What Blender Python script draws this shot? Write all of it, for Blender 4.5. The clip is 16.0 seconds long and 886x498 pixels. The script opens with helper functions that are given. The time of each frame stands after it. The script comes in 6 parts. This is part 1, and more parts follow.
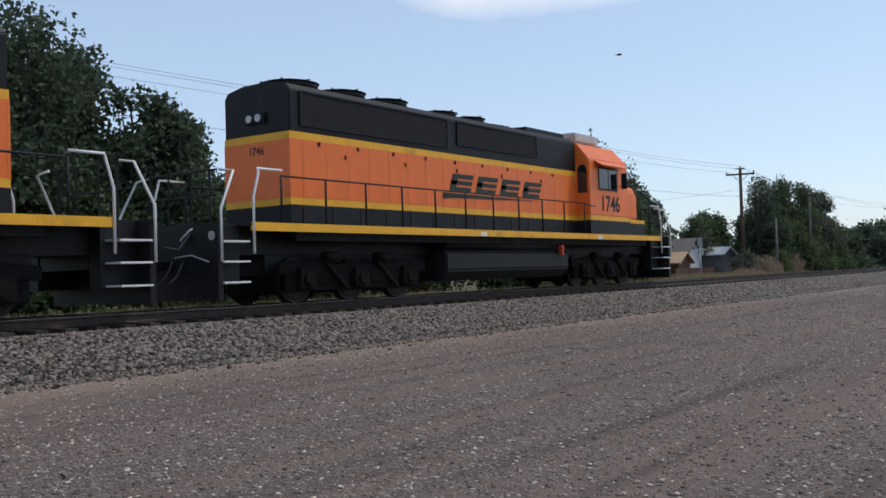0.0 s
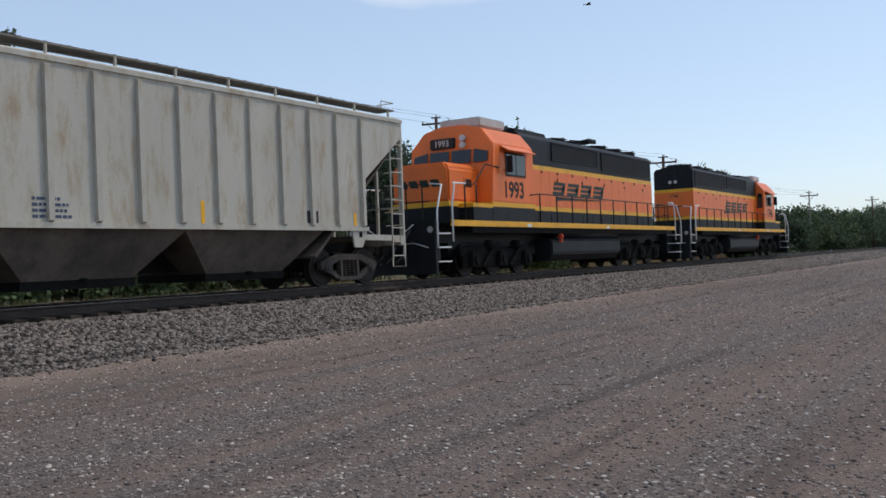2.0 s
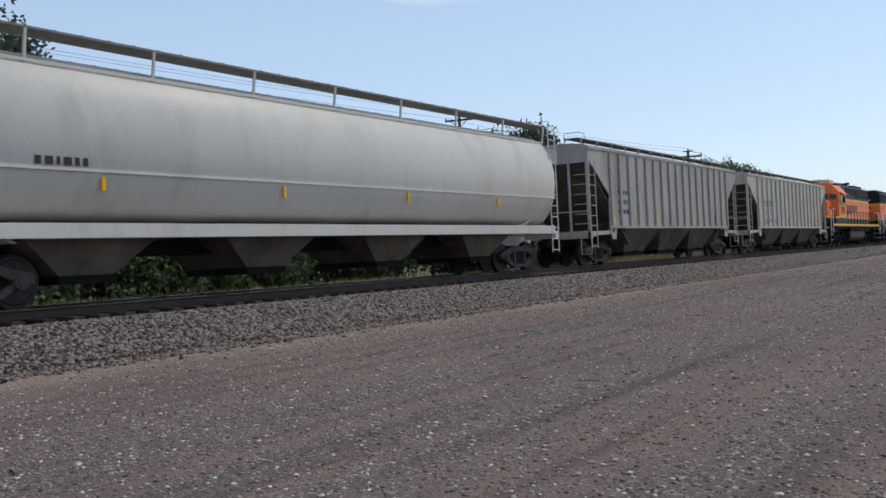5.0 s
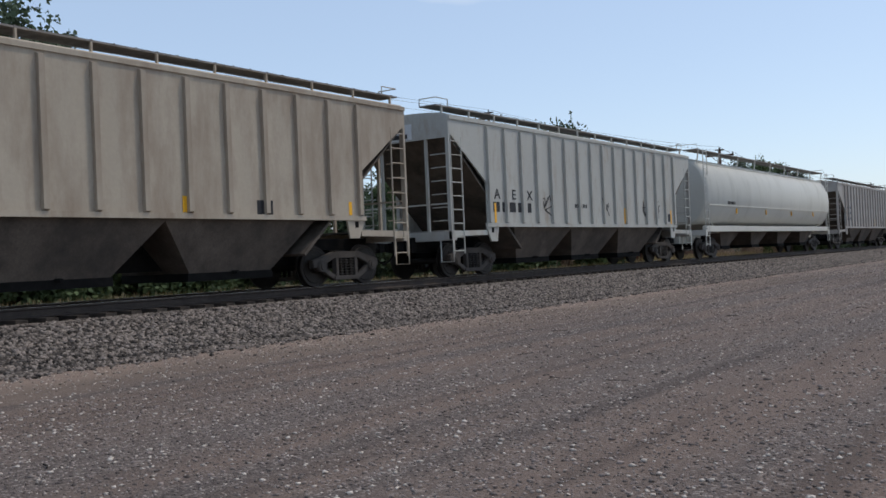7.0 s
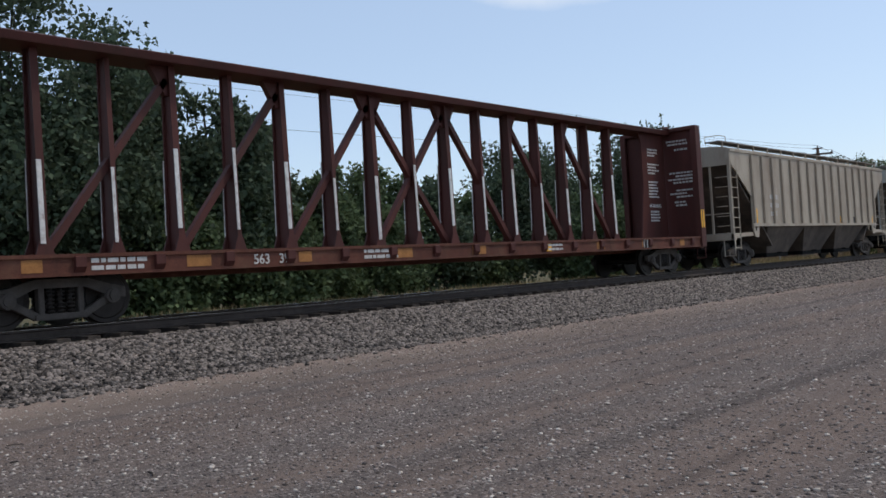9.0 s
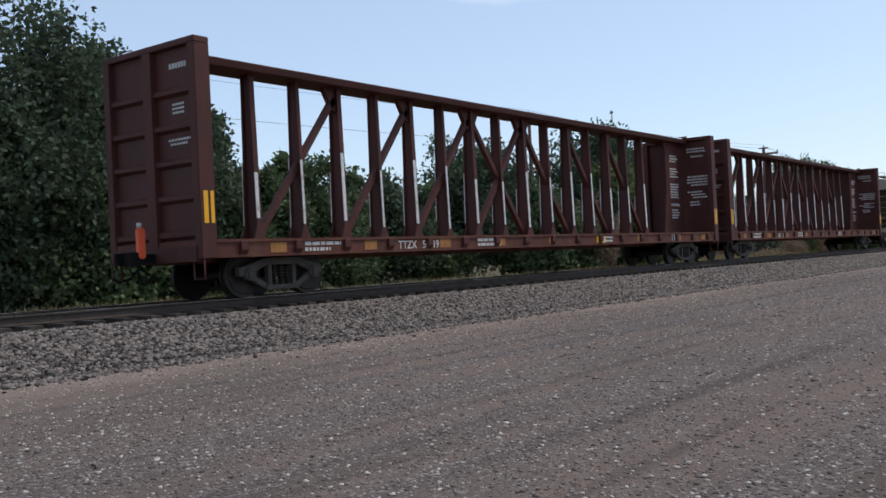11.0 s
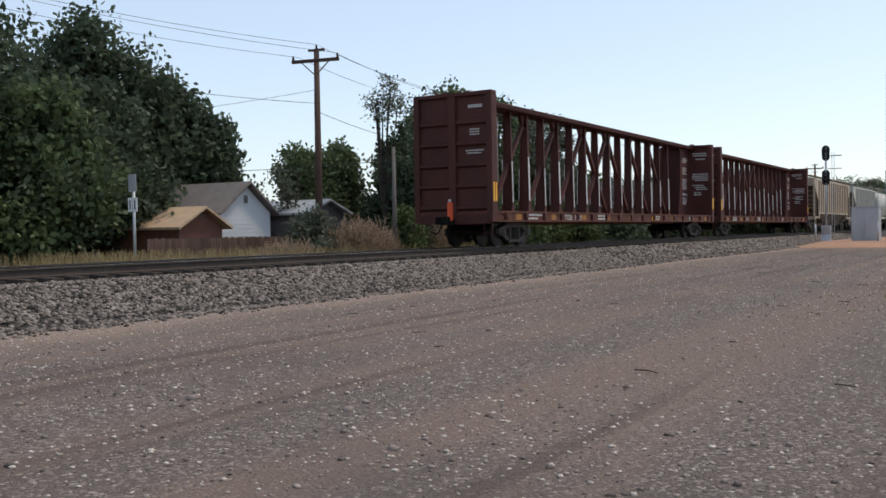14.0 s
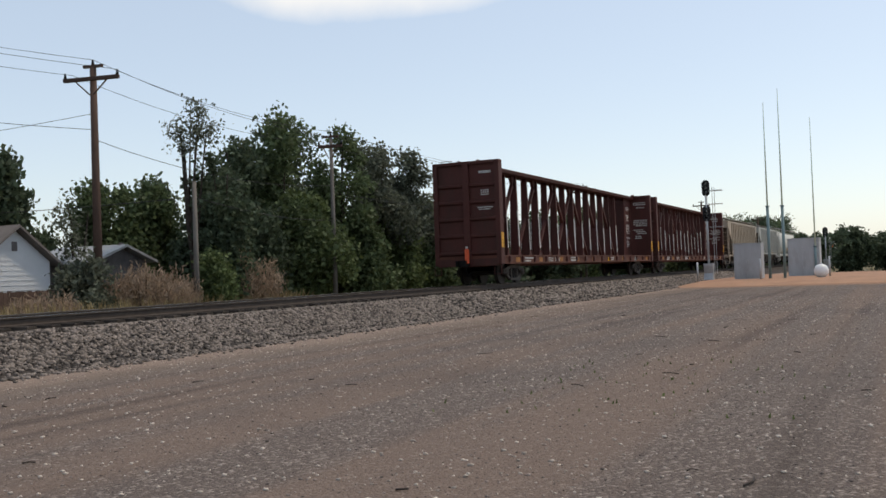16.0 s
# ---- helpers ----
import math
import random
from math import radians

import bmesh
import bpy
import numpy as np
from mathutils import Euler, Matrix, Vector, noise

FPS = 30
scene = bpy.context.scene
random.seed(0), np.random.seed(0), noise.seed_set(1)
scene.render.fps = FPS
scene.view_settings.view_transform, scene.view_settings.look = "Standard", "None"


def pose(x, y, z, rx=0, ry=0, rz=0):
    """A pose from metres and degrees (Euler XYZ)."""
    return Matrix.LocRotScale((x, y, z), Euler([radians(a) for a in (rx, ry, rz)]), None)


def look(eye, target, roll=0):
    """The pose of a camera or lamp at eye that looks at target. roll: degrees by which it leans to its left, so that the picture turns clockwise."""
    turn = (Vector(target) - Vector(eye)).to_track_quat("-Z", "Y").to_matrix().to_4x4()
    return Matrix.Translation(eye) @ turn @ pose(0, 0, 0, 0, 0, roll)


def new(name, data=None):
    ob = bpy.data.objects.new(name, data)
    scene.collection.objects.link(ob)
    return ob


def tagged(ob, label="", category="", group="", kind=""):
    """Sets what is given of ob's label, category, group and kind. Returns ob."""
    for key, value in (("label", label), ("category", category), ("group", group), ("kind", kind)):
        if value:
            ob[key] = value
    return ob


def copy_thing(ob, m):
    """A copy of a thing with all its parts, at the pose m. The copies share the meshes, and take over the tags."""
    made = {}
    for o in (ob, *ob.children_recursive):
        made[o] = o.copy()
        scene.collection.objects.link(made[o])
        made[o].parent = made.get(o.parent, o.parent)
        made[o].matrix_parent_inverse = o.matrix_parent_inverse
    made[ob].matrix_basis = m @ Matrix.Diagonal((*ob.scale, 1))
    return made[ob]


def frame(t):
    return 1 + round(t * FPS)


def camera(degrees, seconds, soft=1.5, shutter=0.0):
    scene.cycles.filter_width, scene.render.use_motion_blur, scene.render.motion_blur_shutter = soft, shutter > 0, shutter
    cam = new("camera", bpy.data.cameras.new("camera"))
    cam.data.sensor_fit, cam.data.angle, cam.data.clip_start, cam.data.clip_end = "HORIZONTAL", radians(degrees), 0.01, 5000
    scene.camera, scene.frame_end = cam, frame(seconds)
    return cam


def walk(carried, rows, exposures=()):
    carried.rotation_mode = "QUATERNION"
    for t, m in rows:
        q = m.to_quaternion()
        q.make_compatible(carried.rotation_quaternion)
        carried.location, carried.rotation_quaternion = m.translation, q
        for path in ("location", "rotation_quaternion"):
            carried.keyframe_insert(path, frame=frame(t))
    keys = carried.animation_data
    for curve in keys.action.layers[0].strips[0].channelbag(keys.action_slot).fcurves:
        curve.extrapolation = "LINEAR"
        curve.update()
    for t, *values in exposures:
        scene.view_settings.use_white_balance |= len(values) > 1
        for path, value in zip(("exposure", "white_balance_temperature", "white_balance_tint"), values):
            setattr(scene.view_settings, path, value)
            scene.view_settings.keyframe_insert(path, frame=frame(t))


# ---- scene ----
# ---- camera ----
EYE = 1.37
TRACK_X = -15.52
RAIL_Z = 0.83
cam = camera(49.8, 16.0, 1.6)
# seconds, metres along the track, yaw, pitch, roll
WALK = [
    (0.0, 0.0, 36.01, 1.49, 1.74), (0.5, 0.0, 35.06, 1.40, 1.11), (1.0, 0.0, 33.69, 0.81, 1.33),
    (1.5, 0.0, 33.56, 1.01, 1.78), (2.0, 0.0, 31.73, 0.66, 2.23), (2.5, 0.0, 30.48, 0.53, 2.31),
    (3.0, 0.0, 29.56, 0.16, 2.21), (3.5, 0.0, 29.92, 0.06, 1.77), (4.0, 0.0, 30.11, 0.23, 2.13),
    (4.5, 0.0, 31.26, 0.49, 2.83), (4.7, 0.0, 32.40, 0.52, 2.85), (7.0, 0.0, 34.92, 0.51, 2.45),
    (7.5, 0.0, 36.32, 0.52, 2.74), (8.0, 0.0, 37.51, 0.88, 2.70), (8.5, 0.0, 39.72, 1.13, 3.37),
    (9.0, 0.0, 40.34, 1.27, 3.48), (9.2, 0.0, 40.40, 1.27, 3.45), (11.3, 0.0, 35.60, 0.40, 2.40),
    (11.5, 0.0, 33.17, -0.25, 2.06), (11.8, 0.0, 30.60, -1.50, 1.40), (12.0, 0.8, 28.97, -2.10, 0.95),
    (12.1, 2.9, 28.20, -2.25, 0.80), (12.2, 6.4, 27.80, -2.30, 0.70), (12.3, 10.2, 29.60, -2.50, 0.75),
    (12.4, 14.0, 32.00, -3.0, 0.80), (12.5, 17.8, 34.40, -3.42, 0.80), (12.6, 21.2, 35.00, -3.45, 0.85),
    (12.8, 26.5, 35.10, -3.50, 1.10), (13.0, 30.2, 34.70, -3.50, 1.21), (13.5, 35.72, 34.21, -2.91, 1.06),
    (14.0, 38.11, 31.20, -1.09, 0.87), (14.5, 40.71, 29.45, 0.42, 1.32), (15.0, 42.61, 26.91, 0.73, 1.62),
    (15.5, 43.40, 26.33, 1.15, 1.83), (16.0, 44.13, 25.73, 1.42, 2.04),
]
walk(cam, [(t, pose(0, y, EYE, 90 + pitch, roll, yaw)) for t, y, yaw, pitch, roll in WALK], [(0.0, -0.02, 6750, 10), (0.5, -0.2, 6750, 10), (1.0, -0.2, 6750, 10), (1.6, -0.1, 6750, 10), (2.5, 0.0, 6750, 10), (4.5, 0.0, 6750, 10), (7.0, -0.05, 6750, 10), (9.0, -0.03, 6750, 10), (11.5, 0.08, 6750, 10), (12.6, 0.08, 7150, 11), (13.0, 0.15, 7150, 11), (13.5, 0.30, 7150, 11), (13.7, 0.32, 7150, 11), (14.5, 0.12, 7850, 11), (16.0, 0.12, 7850, 11)])

# the train's place along the track: seconds, metres
TRAIN = [
    (0.0, 12.93), (0.5, 21.25), (1.0, 29.5), (1.5, 37.8), (2.5, 54.5), (3.5, 71.0), (4.5, 87.5), (4.7, 90.8), (7.0, 128.8),
    (8.0, 145.2), (9.0, 161.1), (9.2, 164.4), (11.3, 198.2), (11.5, 201.4), (11.8, 206.4), (12.0, 210.4),
    (12.1, 214.0), (12.2, 218.6), (12.3, 221.3), (12.4, 223.3), (12.5, 225.1), (12.7, 229.2), (13.0, 235.8), (13.5, 241.8),
    (14.0, 246.6), (14.5, 250.9), (15.0, 254.85), (15.5, 258.4), (16.0, 260.9),
]

# ---- world and sun ----
SUN_EL, SUN_AZ = radians(60), radians(38)
world = bpy.data.worlds.new("world")
scene.world = world
world.use_nodes = True
wn, wl = world.node_tree.nodes, world.node_tree.links
sky = wn.new("ShaderNodeTexSky")
sky.sky_type, sky.sun_disc = "NISHITA", False
sky.sun_elevation, sky.sun_rotation = SUN_EL, SUN_AZ
sky.air_density, sky.dust_density, sky.ozone_density, sky.altitude = 1.0, 2.6, 1.0, 1200
coord = wn.new("ShaderNodeTexCoord")
# one thin white cloud high over the track, with soft ragged edges
mapn = wn.new("ShaderNodeMapping")
mapn.inputs["Rotation"].default_value = (0, 0, radians(-30.3))
wl.new(coord.outputs["Generated"], mapn.inputs["Vector"])
nz = wn.new("ShaderNodeTexNoise")
nz.inputs["Scale"].default_value, nz.inputs["Detail"].default_value, nz.inputs["Roughness"].default_value = 7.0, 6.0, 0.55
wl.new(mapn.outputs[0], nz.inputs["Vector"])
sep = wn.new("ShaderNodeSeparateXYZ")
wl.new(mapn.outputs[0], sep.inputs[0])


def wmath(op, a, b=None, clamp=False):
    n = wn.new("ShaderNodeMath")
    n.operation, n.use_clamp = op, clamp
    for i, v in enumerate((a, b)):
        if v is None:
            continue
        if isinstance(v, (int, float)):
            n.inputs[i].default_value = v
        else:
            wl.new(v, n.inputs[i])
    return n.outputs[0]


ex = wmath("DIVIDE", sep.outputs["X"], 0.17)
ez = wmath("DIVIDE", wmath("SUBTRACT", sep.outputs["Z"], 0.298), 0.044)
rad = wmath("ADD", wmath("MULTIPLY", ex, ex), wmath("MULTIPLY", ez, ez))
cover = wmath("SUBTRACT", 1.0, rad)
cover = wmath("ADD", cover, wmath("MULTIPLY", wmath("SUBTRACT", nz.outputs["Fac"], 0.5), 1.3))
cover = wmath("MULTIPLY", cover, wmath("GREATER_THAN", sep.outputs["Y"], 0.0))
cover = wmath("MULTIPLY", cover, 0.8, True)
mixc = wn.new("ShaderNodeMixRGB")
wl.new(cover, mixc.inputs[0])
# thin even haze over the whole sky
haze = wn.new("ShaderNodeMixRGB")
haze.inputs[0].default_value = 0.5
wl.new(sky.outputs[0], haze.inputs[1])
haze.inputs[2].default_value = (2.65, 3.45, 4.65, 1)
wl.new(haze.outputs[0], mixc.inputs[1])
mixc.inputs[2].default_value = (5.6, 5.7, 5.8, 1)
bg = wn["Background"]
wl.new(mixc.outputs[0], bg.inputs["Color"])
bg.inputs["Strength"].default_value = 0.19
sun = new("sun", bpy.data.lights.new("sun", "SUN"))
sun.data.energy, sun.data.angle, sun.data.color = 1.6, radians(4.0), (1.0, 0.93, 0.82)
sdir = Vector((math.sin(SUN_AZ) * math.cos(SUN_EL), math.cos(SUN_AZ) * math.cos(SUN_EL), math.sin(SUN_EL)))
sun.matrix_world = look(sdir * 100, (0, 0, 0))


# ---- materials ----
def material(name, colour, rough=0.7, metal=0.0, vary=0.25, scale=3.0, fine=40.0, bump=0.15, dirt=None, dirt_amount=0.0, dirt_scale=1.2, streak=False, random=0.0, spec=0.3):
    m = bpy.data.materials.new(name)
    m.use_nodes = True
    n, l = m.node_tree.nodes, m.node_tree.links
    b = n["Principled BSDF"]
    b.inputs["Roughness"].default_value, b.inputs["Metallic"].default_value = rough, metal
    b.inputs["Specular IOR Level"].default_value = spec
    tc = n.new("ShaderNodeTexCoord")
    src = tc.outputs["Object"]
    mp = n.new("ShaderNodeMapping")
    mp.inputs["Scale"].default_value = (1, 1, 0.3) if streak else (1, 1, 1)
    l.new(src, mp.inputs["Vector"])
    big = n.new("ShaderNodeTexNoise")
    big.inputs["Scale"].default_value, big.inputs["Detail"].default_value, big.inputs["Roughness"].default_value = scale, 5, 0.6
    l.new(mp.outputs[0], big.inputs["Vector"])
    small = n.new("ShaderNodeTexNoise")
    small.inputs["Scale"].default_value, small.inputs["Detail"].default_value = fine, 3
    l.new(src, small.inputs["Vector"])
    ramp = n.new("ShaderNodeMapRange")
    ramp.inputs[1].default_value, ramp.inputs[2].default_value = 0.25, 0.75
    ramp.inputs[3].default_value, ramp.inputs[4].default_value = 1 - vary, 1 + vary
    l.new(big.outputs["Fac"], ramp.inputs[0])
    ramp2 = n.new("ShaderNodeMapRange")
    ramp2.inputs[1].default_value, ramp2.inputs[2].default_value = 0.25, 0.75
    ramp2.inputs[3].default_value, ramp2.inputs[4].default_value = 1 - vary * 0.5, 1 + vary * 0.5
    l.new(small.outputs["Fac"], ramp2.inputs[0])
    mul = n.new("ShaderNodeMath")
    mul.operation = "MULTIPLY"
    l.new(ramp.outputs[0], mul.inputs[0])
    l.new(ramp2.outputs[0], mul.inputs[1])
    fac = mul.outputs[0]
    if random:
        info = n.new("ShaderNodeNewGeometry") if random > 0 else n.new("ShaderNodeObjectInfo")
        rr = n.new("ShaderNodeMapRange")
        rr.inputs[3].default_value, rr.inputs[4].default_value = 1 - abs(random), 1 + abs(random)
        l.new(info.outputs["Random Per Island" if random > 0 else "Random"], rr.inputs[0])
        m2 = n.new("ShaderNodeMath")
        m2.operation = "MULTIPLY"
        l.new(fac, m2.inputs[0])
        l.new(rr.outputs[0], m2.inputs[1])
        fac = m2.outputs[0]
    sc = n.new("ShaderNodeVectorMath")
    sc.operation = "SCALE"
    sc.inputs[0].default_value = colour[:3]
    l.new(fac, sc.inputs["Scale"])
    out = sc.outputs[0]
    if dirt:
        dn = n.new("ShaderNodeTexNoise")
        dn.inputs["Scale"].default_value, dn.inputs["Detail"].default_value, dn.inputs["Roughness"].default_value = dirt_scale, 7, 0.7
        dm = n.new("ShaderNodeMapping")
        dm.inputs["Scale"].default_value = (1, 1, 0.3) if streak else (1, 1, 1)
        dm.inputs["Location"].default_value = (7.3, 2.1, 0.4)
        l.new(src, dm.inputs["Vector"])
        l.new(dm.outputs[0], dn.inputs["Vector"])
        dr = n.new("ShaderNodeMapRange")
        dr.inputs[1].default_value, dr.inputs[2].default_value = 0.62 - 0.3 * dirt_amount, 0.85 - 0.25 * dirt_amount
        dr.inputs[3].default_value, dr.inputs[4].default_value = 0.0, min(1.0, 0.45 + dirt_amount)
        l.new(dn.outputs["Fac"], dr.inputs[0])
        mx = n.new("ShaderNodeMixRGB")
        l.new(dr.outputs[0], mx.inputs[0])
        l.new(out, mx.inputs[1])
        mx.inputs[2].default_value = (*dirt, 1)
        out = mx.outputs[0]
    l.new(out, b.inputs["Base Color"])
    if bump:
        bp = n.new("ShaderNodeBump")
        bp.inputs["Strength"].default_value, bp.inputs["Distance"].default_value = bump, 0.02
        l.new(small.outputs["Fac"], bp.inputs["Height"])
        l.new(bp.outputs[0], b.inputs["Normal"])
    return m


ORANGE = material("orange_paint", (0.83, 0.17, 0.028), 0.42, vary=0.10, scale=1.1, fine=18, bump=0.03, dirt=(0.45, 0.14, 0.05), dirt_amount=0.25, streak=True, spec=0.4)
YELLOW = material("yellow_paint", (0.80, 0.40, 0.03), 0.45, vary=0.12, scale=2, fine=25, bump=0.03, dirt=(0.3, 0.17, 0.05), dirt_amount=0.2)
BLACK = material("black_paint", (0.012, 0.013, 0.015), 0.5, vary=0.3, scale=1.5, fine=20, bump=0.05, dirt=(0.03, 0.027, 0.025), dirt_amount=0.3, streak=True, spec=0.2)
GRILLE = material("dark_grille", (0.008, 0.008, 0.009), 0.75, vary=0.3, fine=120, bump=0.5)
UNDER = material("grimy_underframe", (0.010, 0.0095, 0.009), 0.8, vary=0.4, scale=3, fine=30, bump=0.2, dirt=(0.03, 0.025, 0.022), dirt_amount=0.3, spec=0.08)
TRUCKM = material("rusty_cast_steel", (0.075, 0.064, 0.056), 0.8, vary=0.35, scale=4, fine=50, bump=0.25, dirt=(0.04, 0.03, 0.026), dirt_amount=0.4)
WHEELM = material("wheel_steel", (0.028, 0.023, 0.02), 0.55, 0.4, vary=0.3, scale=6, fine=40, bump=0.1)
TREAD = material("polished_steel", (0.55, 0.55, 0.55), 0.25, 1.0, vary=0.1, scale=4, fine=60, bump=0.02)
WHITEP = material("white_paint", (0.72, 0.72, 0.70), 0.5, vary=0.1, scale=3, fine=40, bump=0.03)
GLASS = material("dark_glass", (0.012, 0.015, 0.018), 0.06, vary=0.1, scale=2, fine=10, bump=0.0, spec=0.6)
GREENBAR = material("dark_green_lettering", (0.020, 0.030, 0.022), 0.5, vary=0.2, bump=0.02)
LAMPW = material("lamp_lens", (0.45, 0.44, 0.42), 0.15, vary=0.05, bump=0.0, spec=0.7)
REDP = material("red_paint", (0.50, 0.06, 0.025), 0.5, vary=0.15, scale=4, bump=0.03)
GREYAC = material("light_grey_metal", (0.5, 0.49, 0.46), 0.55, vary=0.12, scale=3, bump=0.04, dirt=(0.25, 0.2, 0.16), dirt_amount=0.3)
CARBEIGE = material("cream_hopper_paint", (0.485, 0.455, 0.385), 0.6, vary=0.10, scale=1.0, fine=24, bump=0.04, dirt=(0.33, 0.22, 0.12), dirt_amount=0.42, dirt_scale=3.2, streak=True)
CARGREY = material("weathered_grey_hopper_paint", (0.41, 0.38, 0.345), 0.62, vary=0.08, scale=0.8, fine=14, bump=0.03, dirt=(0.27, 0.225, 0.19), dirt_amount=0.6, dirt_scale=1.0, streak=True)
CARWHITE = material("pale_tank_paint", (0.57, 0.55, 0.49), 0.5, vary=0.05, scale=0.8, fine=18, bump=0.02, dirt=(0.42, 0.40, 0.34), dirt_amount=0.35, streak=True)
CARLIGHT = material("light_grey_hopper_paint", (0.44, 0.43, 0.39), 0.6, vary=0.08, scale=1.0, fine=24, bump=0.04, dirt=(0.30, 0.22, 0.15), dirt_amount=0.35, dirt_scale=3, streak=True)
CARTAN = material("tan_hopper_paint", (0.43, 0.365, 0.285), 0.62, vary=0.08, scale=0.7, fine=14, bump=0.03, dirt=(0.27, 0.205, 0.15), dirt_amount=0.6, dirt_scale=0.9, streak=True)
# dusty tone, darkened to paint in the shade under and between the cars
BAYDIRT_SHADE = material("dusty_bay_painted_shade", (0.115, 0.092, 0.074), 0.85, vary=0.35, scale=1.2, fine=30, bump=0.1, dirt=(0.05, 0.042, 0.036), dirt_amount=0.6)
ROOFWALK = material("weathered_walkway_grating", (0.22, 0.20, 0.18), 0.8, vary=0.3, scale=5, fine=60, bump=0.3)
CBRED = material("oxide_red_paint", (0.080, 0.023, 0.018), 0.65, vary=0.22, scale=1.6, fine=30, bump=0.08, dirt=(0.05, 0.022, 0.016), dirt_amount=0.5, streak=True)
CBDECK = material("worn_deck_sill", (0.105, 0.035, 0.022), 0.75, vary=0.4, scale=1.8, fine=30, bump=0.12, dirt=(0.15, 0.075, 0.045), dirt_amount=0.4)
STRIPW = material("worn_white_strip", (0.66, 0.65, 0.62), 0.7, vary=0.2, scale=6, fine=50, bump=0.1, dirt=(0.20, 0.10, 0.07), dirt_amount=0.35, dirt_scale=6)
REFLEX = material("yellow_reflective_tape", (0.85, 0.42, 0.02), 0.35, vary=0.1, bump=0.0)
INKBLUE = material("faded_blue_stencil", (0.07, 0.09, 0.14), 0.7, vary=0.25, scale=6, bump=0.0)
INKBLACK = material("black_stencil", (0.03, 0.03, 0.032), 0.7, vary=0.25, scale=6, bump=0.0)
INKWHITE = material("white_stencil", (0.55, 0.53, 0.50), 0.7, vary=0.25, scale=6, bump=0.0)
PATCH = material("repainted_patch", (0.40, 0.42, 0.44), 0.6, vary=0.08, scale=5, bump=0.0)
PATCHW = material("white_stencil_patch", (0.60, 0.61, 0.61), 0.6, vary=0.08, scale=5, bump=0.0)
RUSTY = material("orange_rust_patch", (0.34, 0.15, 0.05), 0.8, vary=0.3, scale=5, bump=0.1)
RAILSIDE = material("rail_side_rust", (0.055, 0.042, 0.035), 0.8, vary=0.3, scale=6, fine=50, bump=0.1)
TIEWOOD = material("creosoted_tie", (0.055, 0.043, 0.035), 0.9, vary=0.4, scale=5, fine=40, bump=0.4, random=-0.3)
POLEWOOD = material("weathered_pole_wood", (0.085, 0.052, 0.040), 0.9, vary=0.3, scale=4, fine=50, bump=0.4, streak=True)
POLEGREY = material("silvered_pole_wood", (0.15, 0.135, 0.12), 0.9, vary=0.3, scale=4, fine=50, bump=0.4, streak=True)
BARK = material("tree_bark", (0.060, 0.047, 0.038), 0.95, vary=0.4, scale=5, fine=30, bump=0.6)
WIREM = material("cable", (0.03, 0.03, 0.032), 0.6, vary=0.1, bump=0.0)
SIDINGW = material("white_siding", (0.62, 0.64, 0.66), 0.7, vary=0.06, scale=2, bump=0.05)
ROOFGREY = material("grey_shingle_roof", (0.17, 0.15, 0.14), 0.9, vary=0.2, scale=3, fine=30, bump=0.3)
ROOFTAN = material("orange_tan_roof", (0.50, 0.35, 0.23), 0.85, vary=0.15, scale=3, fine=30, bump=0.25)
WALLRED = material("red_brown_siding", (0.19, 0.085, 0.06), 0.85, vary=0.2, scale=3, bump=0.1)
FENCEW = material("weathered_fence_boards", (0.11, 0.07, 0.055), 0.9, vary=0.3, scale=3, fine=30, bump=0.3, random=-0.3)
SHEDW = material("grey_shed_boards", (0.13, 0.12, 0.12), 0.9, vary=0.25, scale=3, bump=0.2)
TIN = material("corrugated_tin_roof", (0.42, 0.44, 0.46), 0.45, 0.3, vary=0.15, scale=3, bump=0.05)
SIGNALB = material("signal_black", (0.02, 0.02, 0.022), 0.6, vary=0.2, bump=0.03)
SILVER = material("aluminium_paint", (0.42, 0.43, 0.44), 0.45, 0.4, vary=0.12, scale=3, bump=0.03)
CABINET = material("galvanised_cabinet", (0.40, 0.42, 0.44), 0.5, 0.2, vary=0.1, scale=2, bump=0.03, dirt=(0.26, 0.25, 0.24), dirt_amount=0.3, streak=True)
MASTG = material("pale_green_fibreglass", (0.50, 0.62, 0.52), 0.5, vary=0.1, bump=0.0)
MASTB = material("teal_steel", (0.16, 0.24, 0.25), 0.5, vary=0.15, bump=0.0)
BALLW = material("white_tank_enamel", (0.78, 0.78, 0.77), 0.4, vary=0.04, bump=0.0)
BIRDM = material("dark_feathers", (0.03, 0.03, 0.035), 0.8, vary=0.2, bump=0.0)


def leaf_material(name, colour, vary=0.45):
    m = material(name, colour, 0.65, vary=0.25, scale=0.5, fine=8, bump=0.0, random=vary, spec=0.2)
    n, l = m.node_tree.nodes, m.node_tree.links
    tr = n.new("ShaderNodeBsdfTranslucent")
    ad = n.new("ShaderNodeMixShader")
    ad.inputs[0].default_value = 0.35
    src = n["Principled BSDF"].inputs["Base Color"].links[0].from_socket
    l.new(src, tr.inputs["Color"])
    l.new(n["Principled BSDF"].outputs[0], ad.inputs[1])
    l.new(tr.outputs[0], ad.inputs[2])
    l.new(ad.outputs[0], n["Material Output"].inputs["Surface"])
    return m


